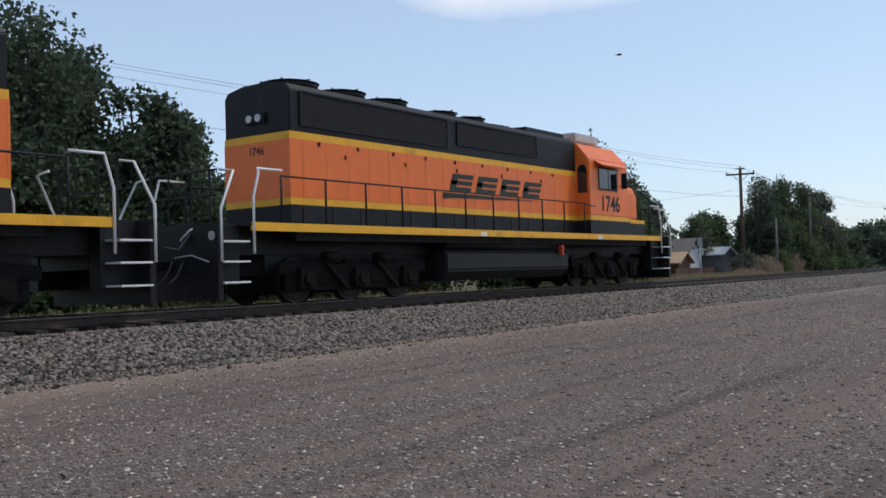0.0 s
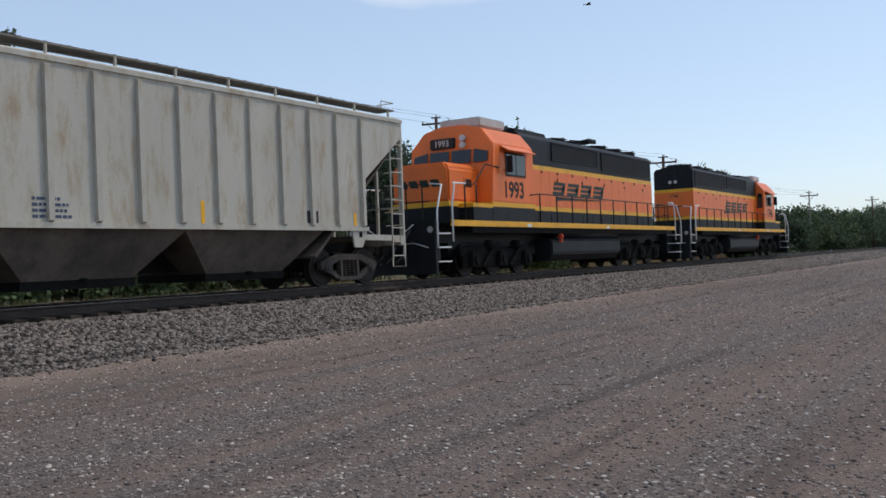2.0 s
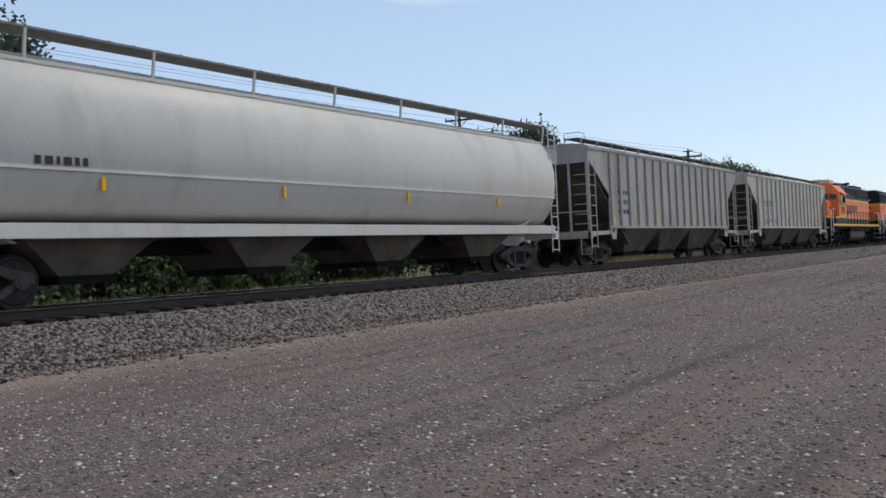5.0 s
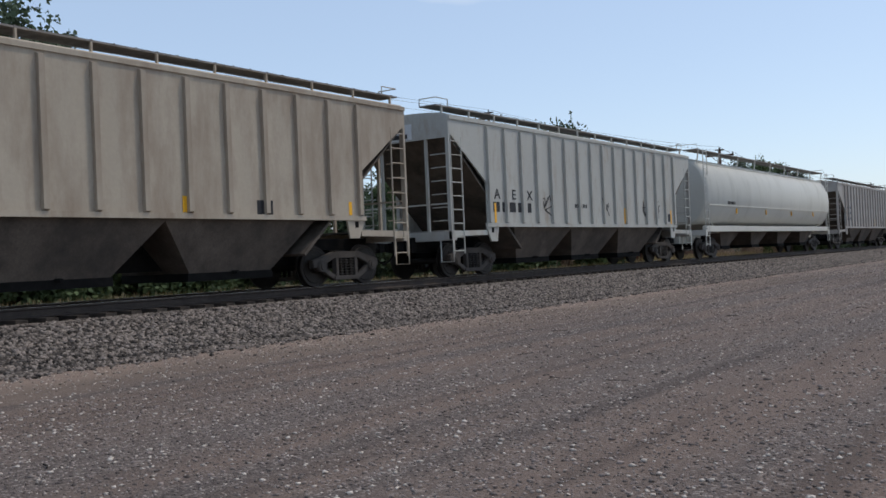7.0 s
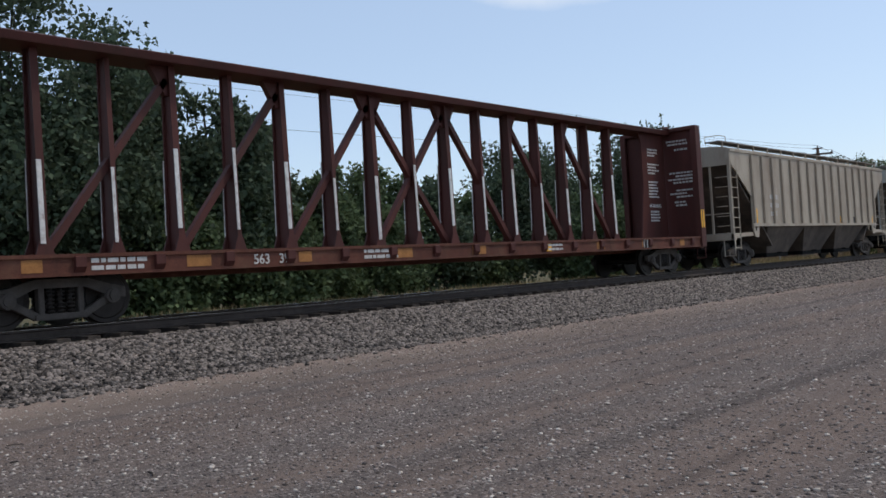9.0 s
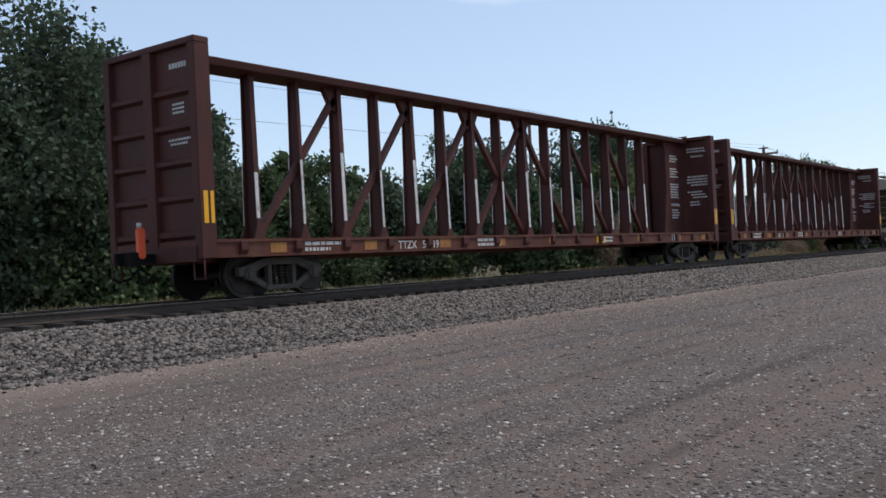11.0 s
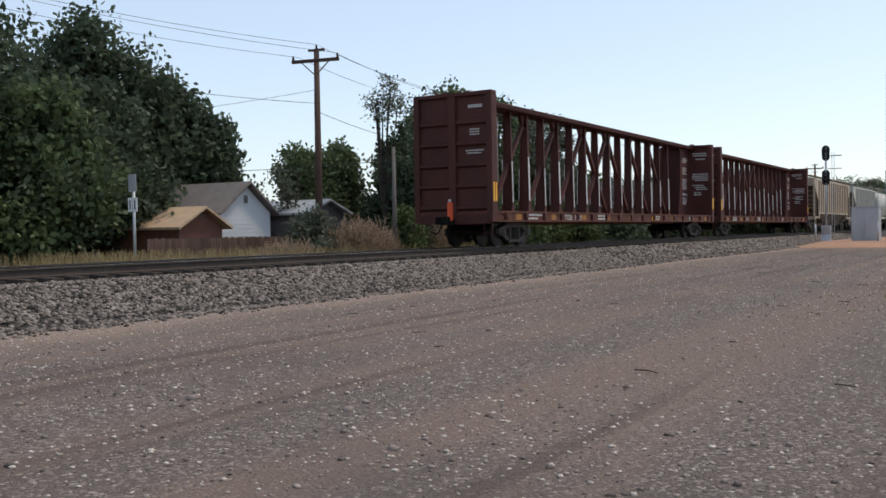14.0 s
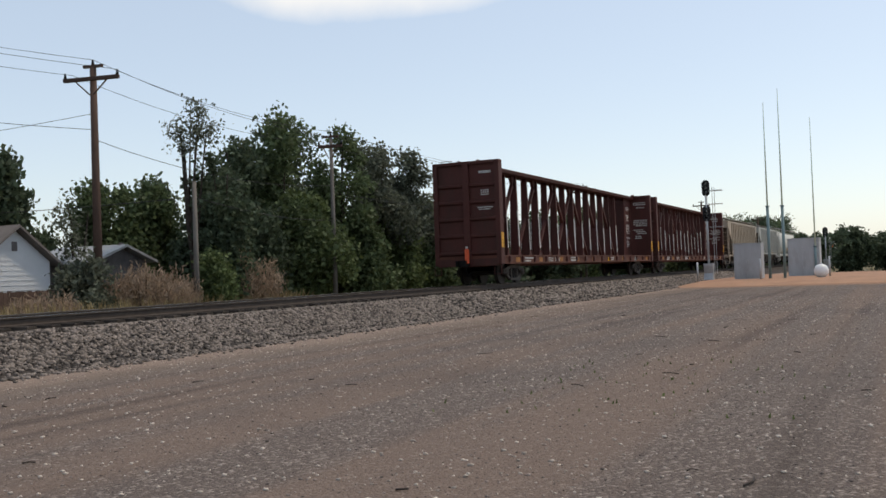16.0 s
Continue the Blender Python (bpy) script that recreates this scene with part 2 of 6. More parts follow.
LEAFD = leaf_material("dark_leaves", (0.074, 0.102, 0.062))
LEAFM = leaf_material("green_leaves", (0.098, 0.134, 0.064))
LEAFL = leaf_material("light_leaves", (0.108, 0.145, 0.060))
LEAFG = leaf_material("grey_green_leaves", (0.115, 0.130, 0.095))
LEAFB = leaf_material("dry_brown_plumes", (0.34, 0.25, 0.18), 0.3)
GRASSD = leaf_material("dry_grass", (0.34, 0.26, 0.135), 0.35)
GRASSG = leaf_material("green_weeds", (0.11, 0.14, 0.05), 0.35)
STONE = material("ballast_stone", (0.152, 0.127, 0.111), 0.85, vary=0.25, scale=6, fine=60, bump=0.2, random=0.92)
PEBBLE = material("gravel_pebble", (0.205, 0.165, 0.145), 0.85, vary=0.25, scale=8, fine=80, bump=0.1, random=0.6)
CHIP = material("pale_stone_chip", (0.50, 0.43, 0.37), 0.8, vary=0.2, scale=8, fine=80, bump=0.1, random=0.35)
HOSE = material("worn_rubber_hose", (0.07, 0.065, 0.06), 0.6, vary=0.3, bump=0.1)
TWIG = material("dark_twig", (0.045, 0.035, 0.03), 0.9, vary=0.3, bump=0.1)


def ground_material():
    m = bpy.data.materials.new("gravel_lot_ground")
    m.use_nodes = True
    n, l = m.node_tree.nodes, m.node_tree.links
    b = n["Principled BSDF"]
    b.inputs["Roughness"].default_value, b.inputs["Specular IOR Level"].default_value = 0.95, 0.1
    tc = n.new("ShaderNodeTexCoord")
    P = tc.outputs["Object"]

    def noise_(scale, detail=4, stretch=None, rough=0.6):
        v = P
        if stretch:
            mp = n.new("ShaderNodeMapping")
            mp.inputs["Scale"].default_value = stretch
            l.new(P, mp.inputs["Vector"])
            v = mp.outputs[0]
        t = n.new("ShaderNodeTexNoise")
        t.inputs["Scale"].default_value, t.inputs["Detail"].default_value, t.inputs["Roughness"].default_value = scale, detail, rough
        l.new(v, t.inputs["Vector"])
        return t.outputs["Fac"]

    def ramp(v, a, b_, c=0.0, d=1.0):
        r = n.new("ShaderNodeMapRange")
        for i, q in enumerate((a, b_, c, d)):
            r.inputs[i + 1].default_value = q
        l.new(v, r.inputs[0])
        return r.outputs[0]

    def mix(fac, c1, c2):
        x = n.new("ShaderNodeMixRGB")
        for i, c in enumerate((fac, c1, c2)):
            if isinstance(c, tuple):
                x.inputs[i].default_value = (*c, 1)
            else:
                l.new(c, x.inputs[i])
        return x.outputs[0]

    def mth(op, a, c):
        x = n.new("ShaderNodeMath")
        x.operation = op
        for i, q in enumerate((a, c)):
            if isinstance(q, (int, float)):
                x.inputs[i].default_value = q
            else:
                l.new(q, x.inputs[i])
        return x.outputs[0]

    sp = n.new("ShaderNodeSeparateXYZ")
    l.new(P, sp.inputs[0])
    X, Y = sp.outputs["X"], sp.outputs["Y"]
    wob = mth("MULTIPLY", mth("SUBTRACT", noise_(0.35), 0.5), 2.2)
    Xw = mth("ADD", X, wob)
    vor = n.new("ShaderNodeTexVoronoi")
    vor.inputs["Scale"].default_value = 38
    l.new(P, vor.inputs["Vector"])
    grain = mix(ramp(noise_(60, 3), 0.3, 0.7), (0.068, 0.054, 0.048), (0.198, 0.160, 0.142))
    grain = mix(ramp(vor.outputs["Color"], 0.62, 0.95), grain, (0.36, 0.305, 0.268))
    tracks = ramp(noise_(0.9, 5, (1.0, 0.035, 1.0), 0.55), 0.45, 0.58)
    grain = mix(mth("MULTIPLY", tracks, 0.65), grain, (0.205, 0.148, 0.119))
    ruts = ramp(noise_(1.7, 4, (1.0, 0.03, 1.0), 0.5), 0.54, 0.66)
    grain = mix(mth("MULTIPLY", ruts, 0.55), grain, (0.074, 0.058, 0.051))
    grain = mix(mth("MULTIPLY", ramp(noise_(0.22, 5), 0.5, 0.7), 0.35), grain, (0.075, 0.068, 0.066))
    dust = mth("MULTIPLY", ramp(Xw, -9.3, -10.6), 0.75)
    grain = mix(dust, grain, (0.205, 0.158, 0.130))
    band = mth("MULTIPLY", ramp(Xw, -10.6, -11.5), 0.65)
    grain = mix(band, grain, (0.31, 0.235, 0.19))
    grass = mix(ramp(noise_(1.6, 6), 0.35, 0.65), (0.15, 0.115, 0.066), (0.085, 0.085, 0.042))
    grain = mix(ramp(Xw, -18.6, -19.6), grain, grass)
    red = mth("MULTIPLY", ramp(Y, 96, 101), ramp(Xw, -11.5, -10.0))
    grain = mix(mth("MULTIPLY", red, 0.85), grain, (0.36, 0.20, 0.125))
    field = mth("MULTIPLY", ramp(mth("ADD", Y, wob), 124, 130), ramp(Xw, -11.5, -10.0))
    grain = mix(field, grain, mix(ramp(noise_(0.5, 6), 0.35, 0.65), (0.22, 0.18, 0.11), (0.14, 0.13, 0.08)))
    l.new(grain, b.inputs["Base Color"])
    bp = n.new("ShaderNodeBump")
    bp.inputs["Strength"].default_value, bp.inputs["Distance"].default_value = 0.7, 0.03
    hsum = mth("ADD", mth("MULTIPLY", vor.outputs["Distance"], -0.7), noise_(45, 4))
    l.new(hsum, bp.inputs["Height"])
    l.new(bp.outputs[0], b.inputs["Normal"])
    return m


GROUND = ground_material()
BALLASTBED = material("ballast_bed", (0.045, 0.037, 0.033), 0.95, vary=0.3, scale=2, fine=22, bump=0.9)


# ---- shape helpers ----
def box(bm, x0, x1, y0, y1, z0, z1):
    v = [bm.verts.new(p) for p in ((x0, y0, z0), (x1, y0, z0), (x1, y1, z0), (x0, y1, z0), (x0, y0, z1), (x1, y0, z1), (x1, y1, z1), (x0, y1, z1))]
    for f in ((3, 2, 1, 0), (4, 5, 6, 7), (0, 1, 5, 4), (1, 2, 6, 5), (2, 3, 7, 6), (3, 0, 4, 7)):
        bm.faces.new([v[i] for i in f])
    return v


def beam(bm, p, q, w, h, up=(0, 0, 1)):
    """a bar of w by h from p to q"""
    p, q = Vector(p), Vector(q)
    d = (q - p).normalized()
    s = d.cross(Vector(up))
    s = s.normalized() if s.length > 1e-4 else Vector((1, 0, 0))
    u = s.cross(d)
    v = [bm.verts.new(c + s * a * w / 2 + u * b * h / 2) for c in (p, q) for a, b in ((-1, -1), (1, -1), (1, 1), (-1, 1))]
    for f in ((3, 2, 1, 0), (4, 5, 6, 7), (0, 1, 5, 4), (1, 2, 6, 5), (2, 3, 7, 6), (3, 0, 4, 7)):
        bm.faces.new([v[i] for i in f])


def cyl(bm, p, q, r, n=12, r2=None, caps=True):
    p, q = Vector(p), Vector(q)
    r2 = r if r2 is None else r2
    d = (q - p).normalized()
    s = d.orthogonal().normalized()
    u = d.cross(s)
    a = [bm.verts.new(p + (s * math.cos(k * math.tau / n) + u * math.sin(k * math.tau / n)) * r) for k in range(n)]
    b = [bm.verts.new(q + (s * math.cos(k * math.tau / n) + u * math.sin(k * math.tau / n)) * r2) for k in range(n)]
    for k in range(n):
        f = bm.faces.new((a[k], a[(k + 1) % n], b[(k + 1) % n], b[k]))
        f.smooth = n > 7
    if caps:
        bm.faces.new(a[::-1])
        bm.faces.new(b)


def tube(bm, pts, r, n=6):
    """one bent bar through all the points"""
    pts = [Vector(p) for p in pts]
    rings = []
    u = None
    for i, p in enumerate(pts):
        d = (pts[min(i + 1, len(pts) - 1)] - pts[max(i - 1, 0)]).normalized()
        u = d.orthogonal().normalized() if u is None else (u - d * u.dot(d)).normalized()
        v = d.cross(u)
        rings.append([bm.verts.new(p + (u * math.cos(k * math.tau / n) + v * math.sin(k * math.tau / n)) * r) for k in range(n)])
    for a, b in zip(rings, rings[1:]):
        for k in range(n):
            bm.faces.new((a[k], a[(k + 1) % n], b[(k + 1) % n], b[k])).smooth = True
    bm.faces.new(rings[0][::-1])
    bm.faces.new(rings[-1])


def prism_x(bm, prof, x0, x1):
    """the outline (y, z) drawn out along x"""
    a = [bm.verts.new((x0, y, z)) for y, z in prof]
    b = [bm.verts.new((x1, y, z)) for y, z in prof]
    k = len(prof)
    for i in range(k):
        bm.faces.new((a[i], a[(i + 1) % k], b[(i + 1) % k], b[i]))
    bm.faces.new(a[::-1])
    bm.faces.new(b)


def prism_y(bm, prof, y0, y1, smooth=False):
    """the outline (x, z) drawn out along y"""
    a = [bm.verts.new((x, y0, z)) for x, z in prof]
    b = [bm.verts.new((x, y1, z)) for x, z in prof]
    k = len(prof)
    for i in range(k):
        f = bm.faces.new((a[i], a[(i + 1) % k], b[(i + 1) % k], b[i]))
        f.smooth = smooth
    bm.faces.new(a[::-1])
    bm.faces.new(b)


def mesh_of(name, bm, mat, bevel=0.0):
    bmesh.ops.recalc_face_normals(bm, faces=bm.faces)
    if bevel:
        bmesh.ops.bevel(bm, geom=[e for e in bm.edges if e.is_manifold and e.calc_face_angle(0) > 0.5], offset=bevel, segments=2, affect="EDGES", clamp_overlap=True)
    me = bpy.data.meshes.new(name)
    bm.to_mesh(me)
    bm.free()
    me.materials.append(mat)
    return me


def part(name, bm, mat, parent=None, label="", bevel=0.0):
    ob = new(name, mesh_of(name, bm, mat, bevel))
    ob.parent = parent
    if label:
        ob["label"] = label
    return ob


def pieces(name, bm, mat, parent=None, label="", bevel=0.0):
    """every loose piece of the bmesh as a part of its own"""
    bm.verts.ensure_lookup_table()
    seen = set()
    for v0 in bm.verts:
        if v0 in seen:
            continue
        seen.add(v0)
        island, k = [v0], 0
        while k < len(island):
            for e in island[k].link_edges:
                w = e.other_vert(island[k])
                if w not in seen:
                    seen.add(w)
                    island.append(w)
            k += 1
        one = bmesh.new()
        copies = {v: one.verts.new(v.co) for v in island}
        for f in {f for v in island for f in v.link_faces}:
            one.faces.new([copies[v] for v in f.verts]).smooth = f.smooth
        part(name, one, mat, parent, label, bevel)
    bm.free()


def shared(name, me, parent, m=None, label=""):
    ob = new(name, me)
    ob.parent = parent
    if m is not None:
        ob.matrix_basis = m
    if label:
        ob["label"] = label
    return ob


def thing(name, m, label, category, group="", kind=""):
    ob = new(name)
    ob.matrix_basis = m
    return tagged(ob, label, category, group, kind)


def lettering(parent, text, x, y, z, size, mat, side=1, squeeze=1.0, name="lettering", label="", lean=0.0, face="x", bold=0.012):
    """words on an upright side of a thing; y is the middle of the word, z its foot"""
    cu = bpy.data.curves.new("words", "FONT")
    cu.body, cu.size, cu.align_x, cu.extrude, cu.shear, cu.offset = text, size, "CENTER", 0.003, lean, bold * size
    tmp = new("words", cu)
    me = bpy.data.meshes.new_from_object(tmp.evaluated_get(bpy.context.evaluated_depsgraph_get()))
    bpy.data.objects.remove(tmp)
    bpy.data.curves.remove(cu)
    me.materials.clear()
    me.materials.append(mat)
    ob = new(name, me)
    ob.parent = parent
    turn = {("x", 1): 90, ("x", -1): -90, ("y", 1): 180, ("y", -1): 0}[(face, side)]
    ob.matrix_basis = pose(x, y, z, 90, 0, turn) @ Matrix.Diagonal((squeeze, 1, 1, 1))
    if label:
        ob["label"] = label
    return ob


def plate(bm, x, y0, y1, z0, z1, t=0.006):
    box(bm, min(x, x + t), max(x, x + t), y0, y1, z0, z1)


# ---- ground, ballast and rails ----
def make_ground():
    bm = bmesh.new()
    xs = [-2500, -300, -60, -19, -12, -9, -5, -1, 3, 12, 300, 2500]
    ys = [-2500, -200, -8, 0, 8, 20, 40, 60, 80, 120, 400, 2500]
    g = [[bm.verts.new((x, y, 0)) for y in ys] for x in xs]
    for i in range(len(xs) - 1):
        for j in range(len(ys) - 1):
            bm.faces.new((g[i][j], g[i + 1][j], g[i + 1][j + 1], g[i][j + 1]))
    tagged(part("ground", bm, GROUND), "grey-brown gravel lot with dusty wheel tracks and dry grass beyond the railway", "ground", kind="structure")


make_ground()
Y0, Y1 = -230, 420
BED_TOP = RAIL_Z - 0.26


def bed_height(x):
    """the ballast's height over the ground at x"""
    d = abs(x - TRACK_X)
    if d < 1.75:
        return BED_TOP
    return max(0.0, BED_TOP * (1 - (d - 1.75) / 1.45))


track = tagged(new("railway_track"), "single railway track with worn rails on grey crushed-stone ballast", "railway track", kind="structure")
bm = bmesh.new()
prism_y(bm, [(TRACK_X - 3.25, -0.05), (TRACK_X + 3.25, -0.05), (TRACK_X + 3.17, 0.012), (TRACK_X + 1.75, BED_TOP), (TRACK_X - 1.75, BED_TOP), (TRACK_X - 3.17, 0.012)], Y0, Y1)
part("ballast_bed", bm, BALLASTBED, track)
for side in (-1, 1):
    c = TRACK_X + side * 0.75
    bm = bmesh.new()
    prism_y(bm, [(c - 0.07, RAIL_Z - 0.17), (c + 0.07, RAIL_Z - 0.17), (c + 0.07, RAIL_Z - 0.155), (c + 0.012, RAIL_Z - 0.135), (c + 0.012, RAIL_Z - 0.045), (c + 0.036, RAIL_Z - 0.035), (c + 0.036, RAIL_Z - 0.006), (c + 0.03, RAIL_Z - 0.003),
                 (c - 0.03, RAIL_Z - 0.003), (c - 0.036, RAIL_Z - 0.006), (c - 0.036, RAIL_Z - 0.035), (c - 0.012, RAIL_Z - 0.045), (c - 0.012, RAIL_Z - 0.135), (c - 0.07, RAIL_Z - 0.155)], Y0, Y1)
    rail = part("rail", bm, RAILSIDE, track)
    bm = bmesh.new()
    box(bm, c - 0.036, c + 0.036, Y0, Y1, RAIL_Z - 0.003, RAIL_Z)
    part("rail_head", bm, TREAD, rail, "bright polished running surface")


def rocks(name, parent, mat, places, sizes, seed, flat=0.75, label=""):
    """angular stones at places (n, 3), each a jittered eight-cornered block"""
    rng = np.random.default_rng(seed)
    k = len(places)
    base = np.array([(a, b, c) for a in (-1, 1) for b in (-1, 1) for c in (-1, 1)], float) * 0.5
    co = base[None] * (1 + rng.uniform(-0.45, 0.35, (k, 8, 3)))
    q = rng.normal(size=(k, 4))
    q /= np.linalg.norm(q, axis=1)[:, None]
    w, x, y, z = q.T
    rot = np.stack([np.stack([1 - 2 * (y * y + z * z), 2 * (x * y - z * w), 2 * (x * z + y * w)], -1), np.stack([2 * (x * y + z * w), 1 - 2 * (x * x + z * z), 2 * (y * z - x * w)], -1), np.stack([2 * (x * z - y * w), 2 * (y * z + x * w), 1 - 2 * (x * x + y * y)], -1)], 1)
    co = np.einsum("kij,kvj->kvi", rot, co) * np.asarray(sizes)[:, None, None]
    co[..., 2] *= flat
    co += np.asarray(places)[:, None]
    faces = np.array([(0, 1, 3, 2), (4, 6, 7, 5), (0, 4, 5, 1), (2, 3, 7, 6), (0, 2, 6, 4), (1, 5, 7, 3)])
    return sheet(name, parent, mat, co.reshape(-1, 3), (faces[None] + 8 * np.arange(k)[:, None, None]).reshape(-1, 4), label)


def sheet(name, parent, mat, co, quads, label=""):
    me = bpy.data.meshes.new(name)
    me.vertices.add(len(co))
    me.vertices.foreach_set("co", np.asarray(co, np.float32).ravel())
    nq = len(quads)
    me.loops.add(nq * 4)
    me.loops.foreach_set("vertex_index", np.asarray(quads, np.int32).ravel())
    me.polygons.add(nq)
    me.polygons.foreach_set("loop_start", np.arange(nq, dtype=np.int32) * 4)
    me.update(calc_edges=True)
    me.materials.append(mat)
    ob = new(name, me)
    ob.parent = parent
    if label:
        ob["label"] = label
    return ob


def make_ballast_stones():
    rng = np.random.default_rng(5)
    ob = None
    spans = ((4, 30, 620, 0.050), (30, 72, 430, 0.054), (72, 130, 120, 0.085))
    P, S = [], []
    for a, b, density, size in spans:
        k = int((b - a) * 2.4 * density)
        x, y = rng.uniform(TRACK_X + 1.36, TRACK_X + 3.38, k), rng.uniform(a, b, k)
        x += np.where(x > TRACK_X + 3.05, rng.exponential(0.12, k), 0)
        z = np.maximum(0, np.where(x - TRACK_X < 1.75, BED_TOP, BED_TOP * (1 - (x - TRACK_X - 1.75) / 1.45)))
        P.append(np.stack([x, y, z + size * 0.12], 1))
        S.append(rng.uniform(0.6, 1.35, k) * size)
        k = int((b - a) * 1.2 * density * 0.25)
        x, y = rng.uniform(TRACK_X - 2.6, TRACK_X + 0.6, k), rng.uniform(a, b, k)
        P.append(np.stack([x, y, np.full(k, BED_TOP)], 1))
        S.append(rng.uniform(0.6, 1.3, k) * size)
    ob = rocks("ballast_stones", track, STONE, np.concatenate(P), np.concatenate(S), 7)
    ob["kind"] = "stuff"


def make_gravel():
    rng = np.random.default_rng(11)
    P, S = [], []
    for a, b, x0, x1, k, size in ((3.5, 9, -9, 1.5, 22000, 0.013), (9, 22, -12, 2, 12000, 0.017), (22, 46, -12, 3, 4000, 0.024), (32, 46, -12, 5, 15000, 0.011), (45, 60, -12, 6, 26000, 0.009), (60, 95, -12, 6, 8000, 0.014)):
        x, y = rng.uniform(x0, x1, k), rng.uniform(a, b, k) - rng.exponential(1.6, k)
        s = size * rng.lognormal(0, 0.35, k)
        P.append(np.stack([x, y, s * 0.1], 1))
        S.append(s)
    g = rocks("gravel", None, PEBBLE, np.concatenate(P), np.concatenate(S), 13, 0.6)
    tagged(g, "loose grey gravel scattered over the dusty lot", "gravel", kind="stuff")
    k = 17000
    y = np.concatenate([2 + 30 * rng.random(k) ** 1.7, 44 + 40 * rng.random(k) ** 1.7 - rng.exponential(4.0, k)])
    x = rng.uniform(-12, 3, 2 * k)
    s = np.minimum(rng.lognormal(0, 0.45, 2 * k) * 0.0145, 0.032)
    g = rocks("pale_stones", None, CHIP, np.stack([x, y, s * 0.15], 1), s, 17, 0.5)
    tagged(g, "pale stone chips lying on the gravel lot", "stones", kind="stuff")


# ---- rolling stock ----
CACHE = {}


def cached(key, build, mat, bevel=0.0):
    if key not in CACHE:
        bm = bmesh.new()
        build(bm)
        CACHE[key] = mesh_of(key, bm, mat, bevel)
    return CACHE[key]


def own(me, mat):
    """the mesh in that paint"""
    if me.materials[0] == mat:
        return me
    key = me.name + mat.name
    if key not in CACHE:
        CACHE[key] = me.copy()
        CACHE[key].materials[0] = mat
    return CACHE[key]


WHEELS = []


def wheelset(truck, y, r):
    def build(bm):
        cyl(bm, (-0.86, 0, 0), (0.86, 0, 0), 0.085, 10)
        for s in (-1, 1):
            cyl(bm, (s * 0.70, 0, 0), (s * 0.735, 0, 0), r + 0.028, 28)
            cyl(bm, (s * 0.735, 0, 0), (s * 0.845, 0, 0), r, 28, r * 0.985)
            cyl(bm, (s * 0.845, 0, 0), (s * 0.852, 0, 0), r * 0.84, 24, r * 0.80)
            cyl(bm, (s * 0.80, 0, 0), (s * 0.90, 0, 0), 0.16, 12, 0.13)
            for k in range(3):
                a = k * math.tau / 3
                cyl(bm, (s * 0.852, math.cos(a) * r * 0.5, math.sin(a) * r * 0.5), (s * 0.862, math.cos(a) * r * 0.5, math.sin(a) * r * 0.5), 0.05, 8)
    w = shared("wheelset", cached("wheelset%.2f" % r, build, WHEELM), truck)
    w.matrix_parent_inverse = pose(0, y, r)
    WHEELS.append((w, r))
    return w


def freight_truck(car, y):
    def frame_(bm):
        prism_x(bm, [(-1.14, 0.42), (-1.14, 0.60), (-0.88, 0.65), (-0.42, 0.78), (0.42, 0.78), (0.88, 0.65), (1.14, 0.60), (1.14, 0.42), (0.82, 0.46), (0.42, 0.63), (-0.42, 0.63), (-0.82, 0.46)], 0.90, 1.04)
        box(bm, 0.91, 1.05, -0.44, 0.44, 0.13, 0.23)
        for k in (-1, 1):
            box(bm, 0.905, 1.045, *sorted((k * 0.28, k * 0.38)), 0.20, 0.66)
            beam(bm, (0.97, k * 0.92, 0.47), (0.97, k * 0.38, 0.18), 0.12, 0.11, (1, 0, 0))
    def springs(bm):
        for k in (-0.17, 0, 0.17):
            cyl(bm, (0.97, k, 0.20), (0.97, k, 0.64), 0.045, 10)
            for j in range(6):
                cyl(bm, (0.97, k, 0.25 + j * 0.062), (0.97, k, 0.28 + j * 0.062), 0.085, 10)
    def bearing(bm):
        cyl(bm, (0.88, 0, 0), (1.10, 0, 0), 0.125, 14)
        cyl(bm, (1.10, 0, 0), (1.125, 0, 0), 0.085, 12)
    def bol(bm):
        prism_y(bm, [(-0.95, 0.5), (0.95, 0.5), (0.95, 0.78), (0.4, 0.84), (-0.4, 0.84), (-0.95, 0.78)], -0.2, 0.2)
    t = shared("truck", cached("bolster", bol, UNDER, 0.01), car, pose(0, y, 0), "cast steel truck with coil springs")
    for s in (0, 180):
        shared("side_frame", cached("freight_side_frame", frame_, TRUCKM, 0.012), t, pose(0, 0, 0, 0, 0, s))
    for s in (0, 180):
        shared("spring_nest", cached("truck_springs", springs, WHEELM), t, pose(0, 0, 0, 0, 0, s))
    for k in (-0.88, 0.88):
        wheelset(t, k, 0.46)
        for s in (0, 180):
            shared("bearing", cached("bearing", bearing, TRUCKM), t, pose(0, k, 0.46, 0, 0, s))
    return t


def coupler(car, y, s):
    def build(bm):
        box(bm, -0.09, 0.09, -0.75, 0.0, 0.76, 0.94)
        prism_y(bm, [(-0.17, 0.72), (0.12, 0.72), (0.20, 0.84), (0.12, 0.98), (-0.17, 0.98)], -0.02, 0.30)
        box(bm, 0.10, 0.20, 0.2, 0.42, 0.74, 0.97)
        tube(bm, [(0.35, -0.3, 0.75), (0.37, -0.05, 0.5), (0.30, 0.25, 0.42), (0.22, 0.45, 0.5)], 0.025, 6)
    shared("coupler", cached("coupler", build, UNDER, 0.015), car, pose(0, y, 0, 0, 0, 0 if s > 0 else 180))


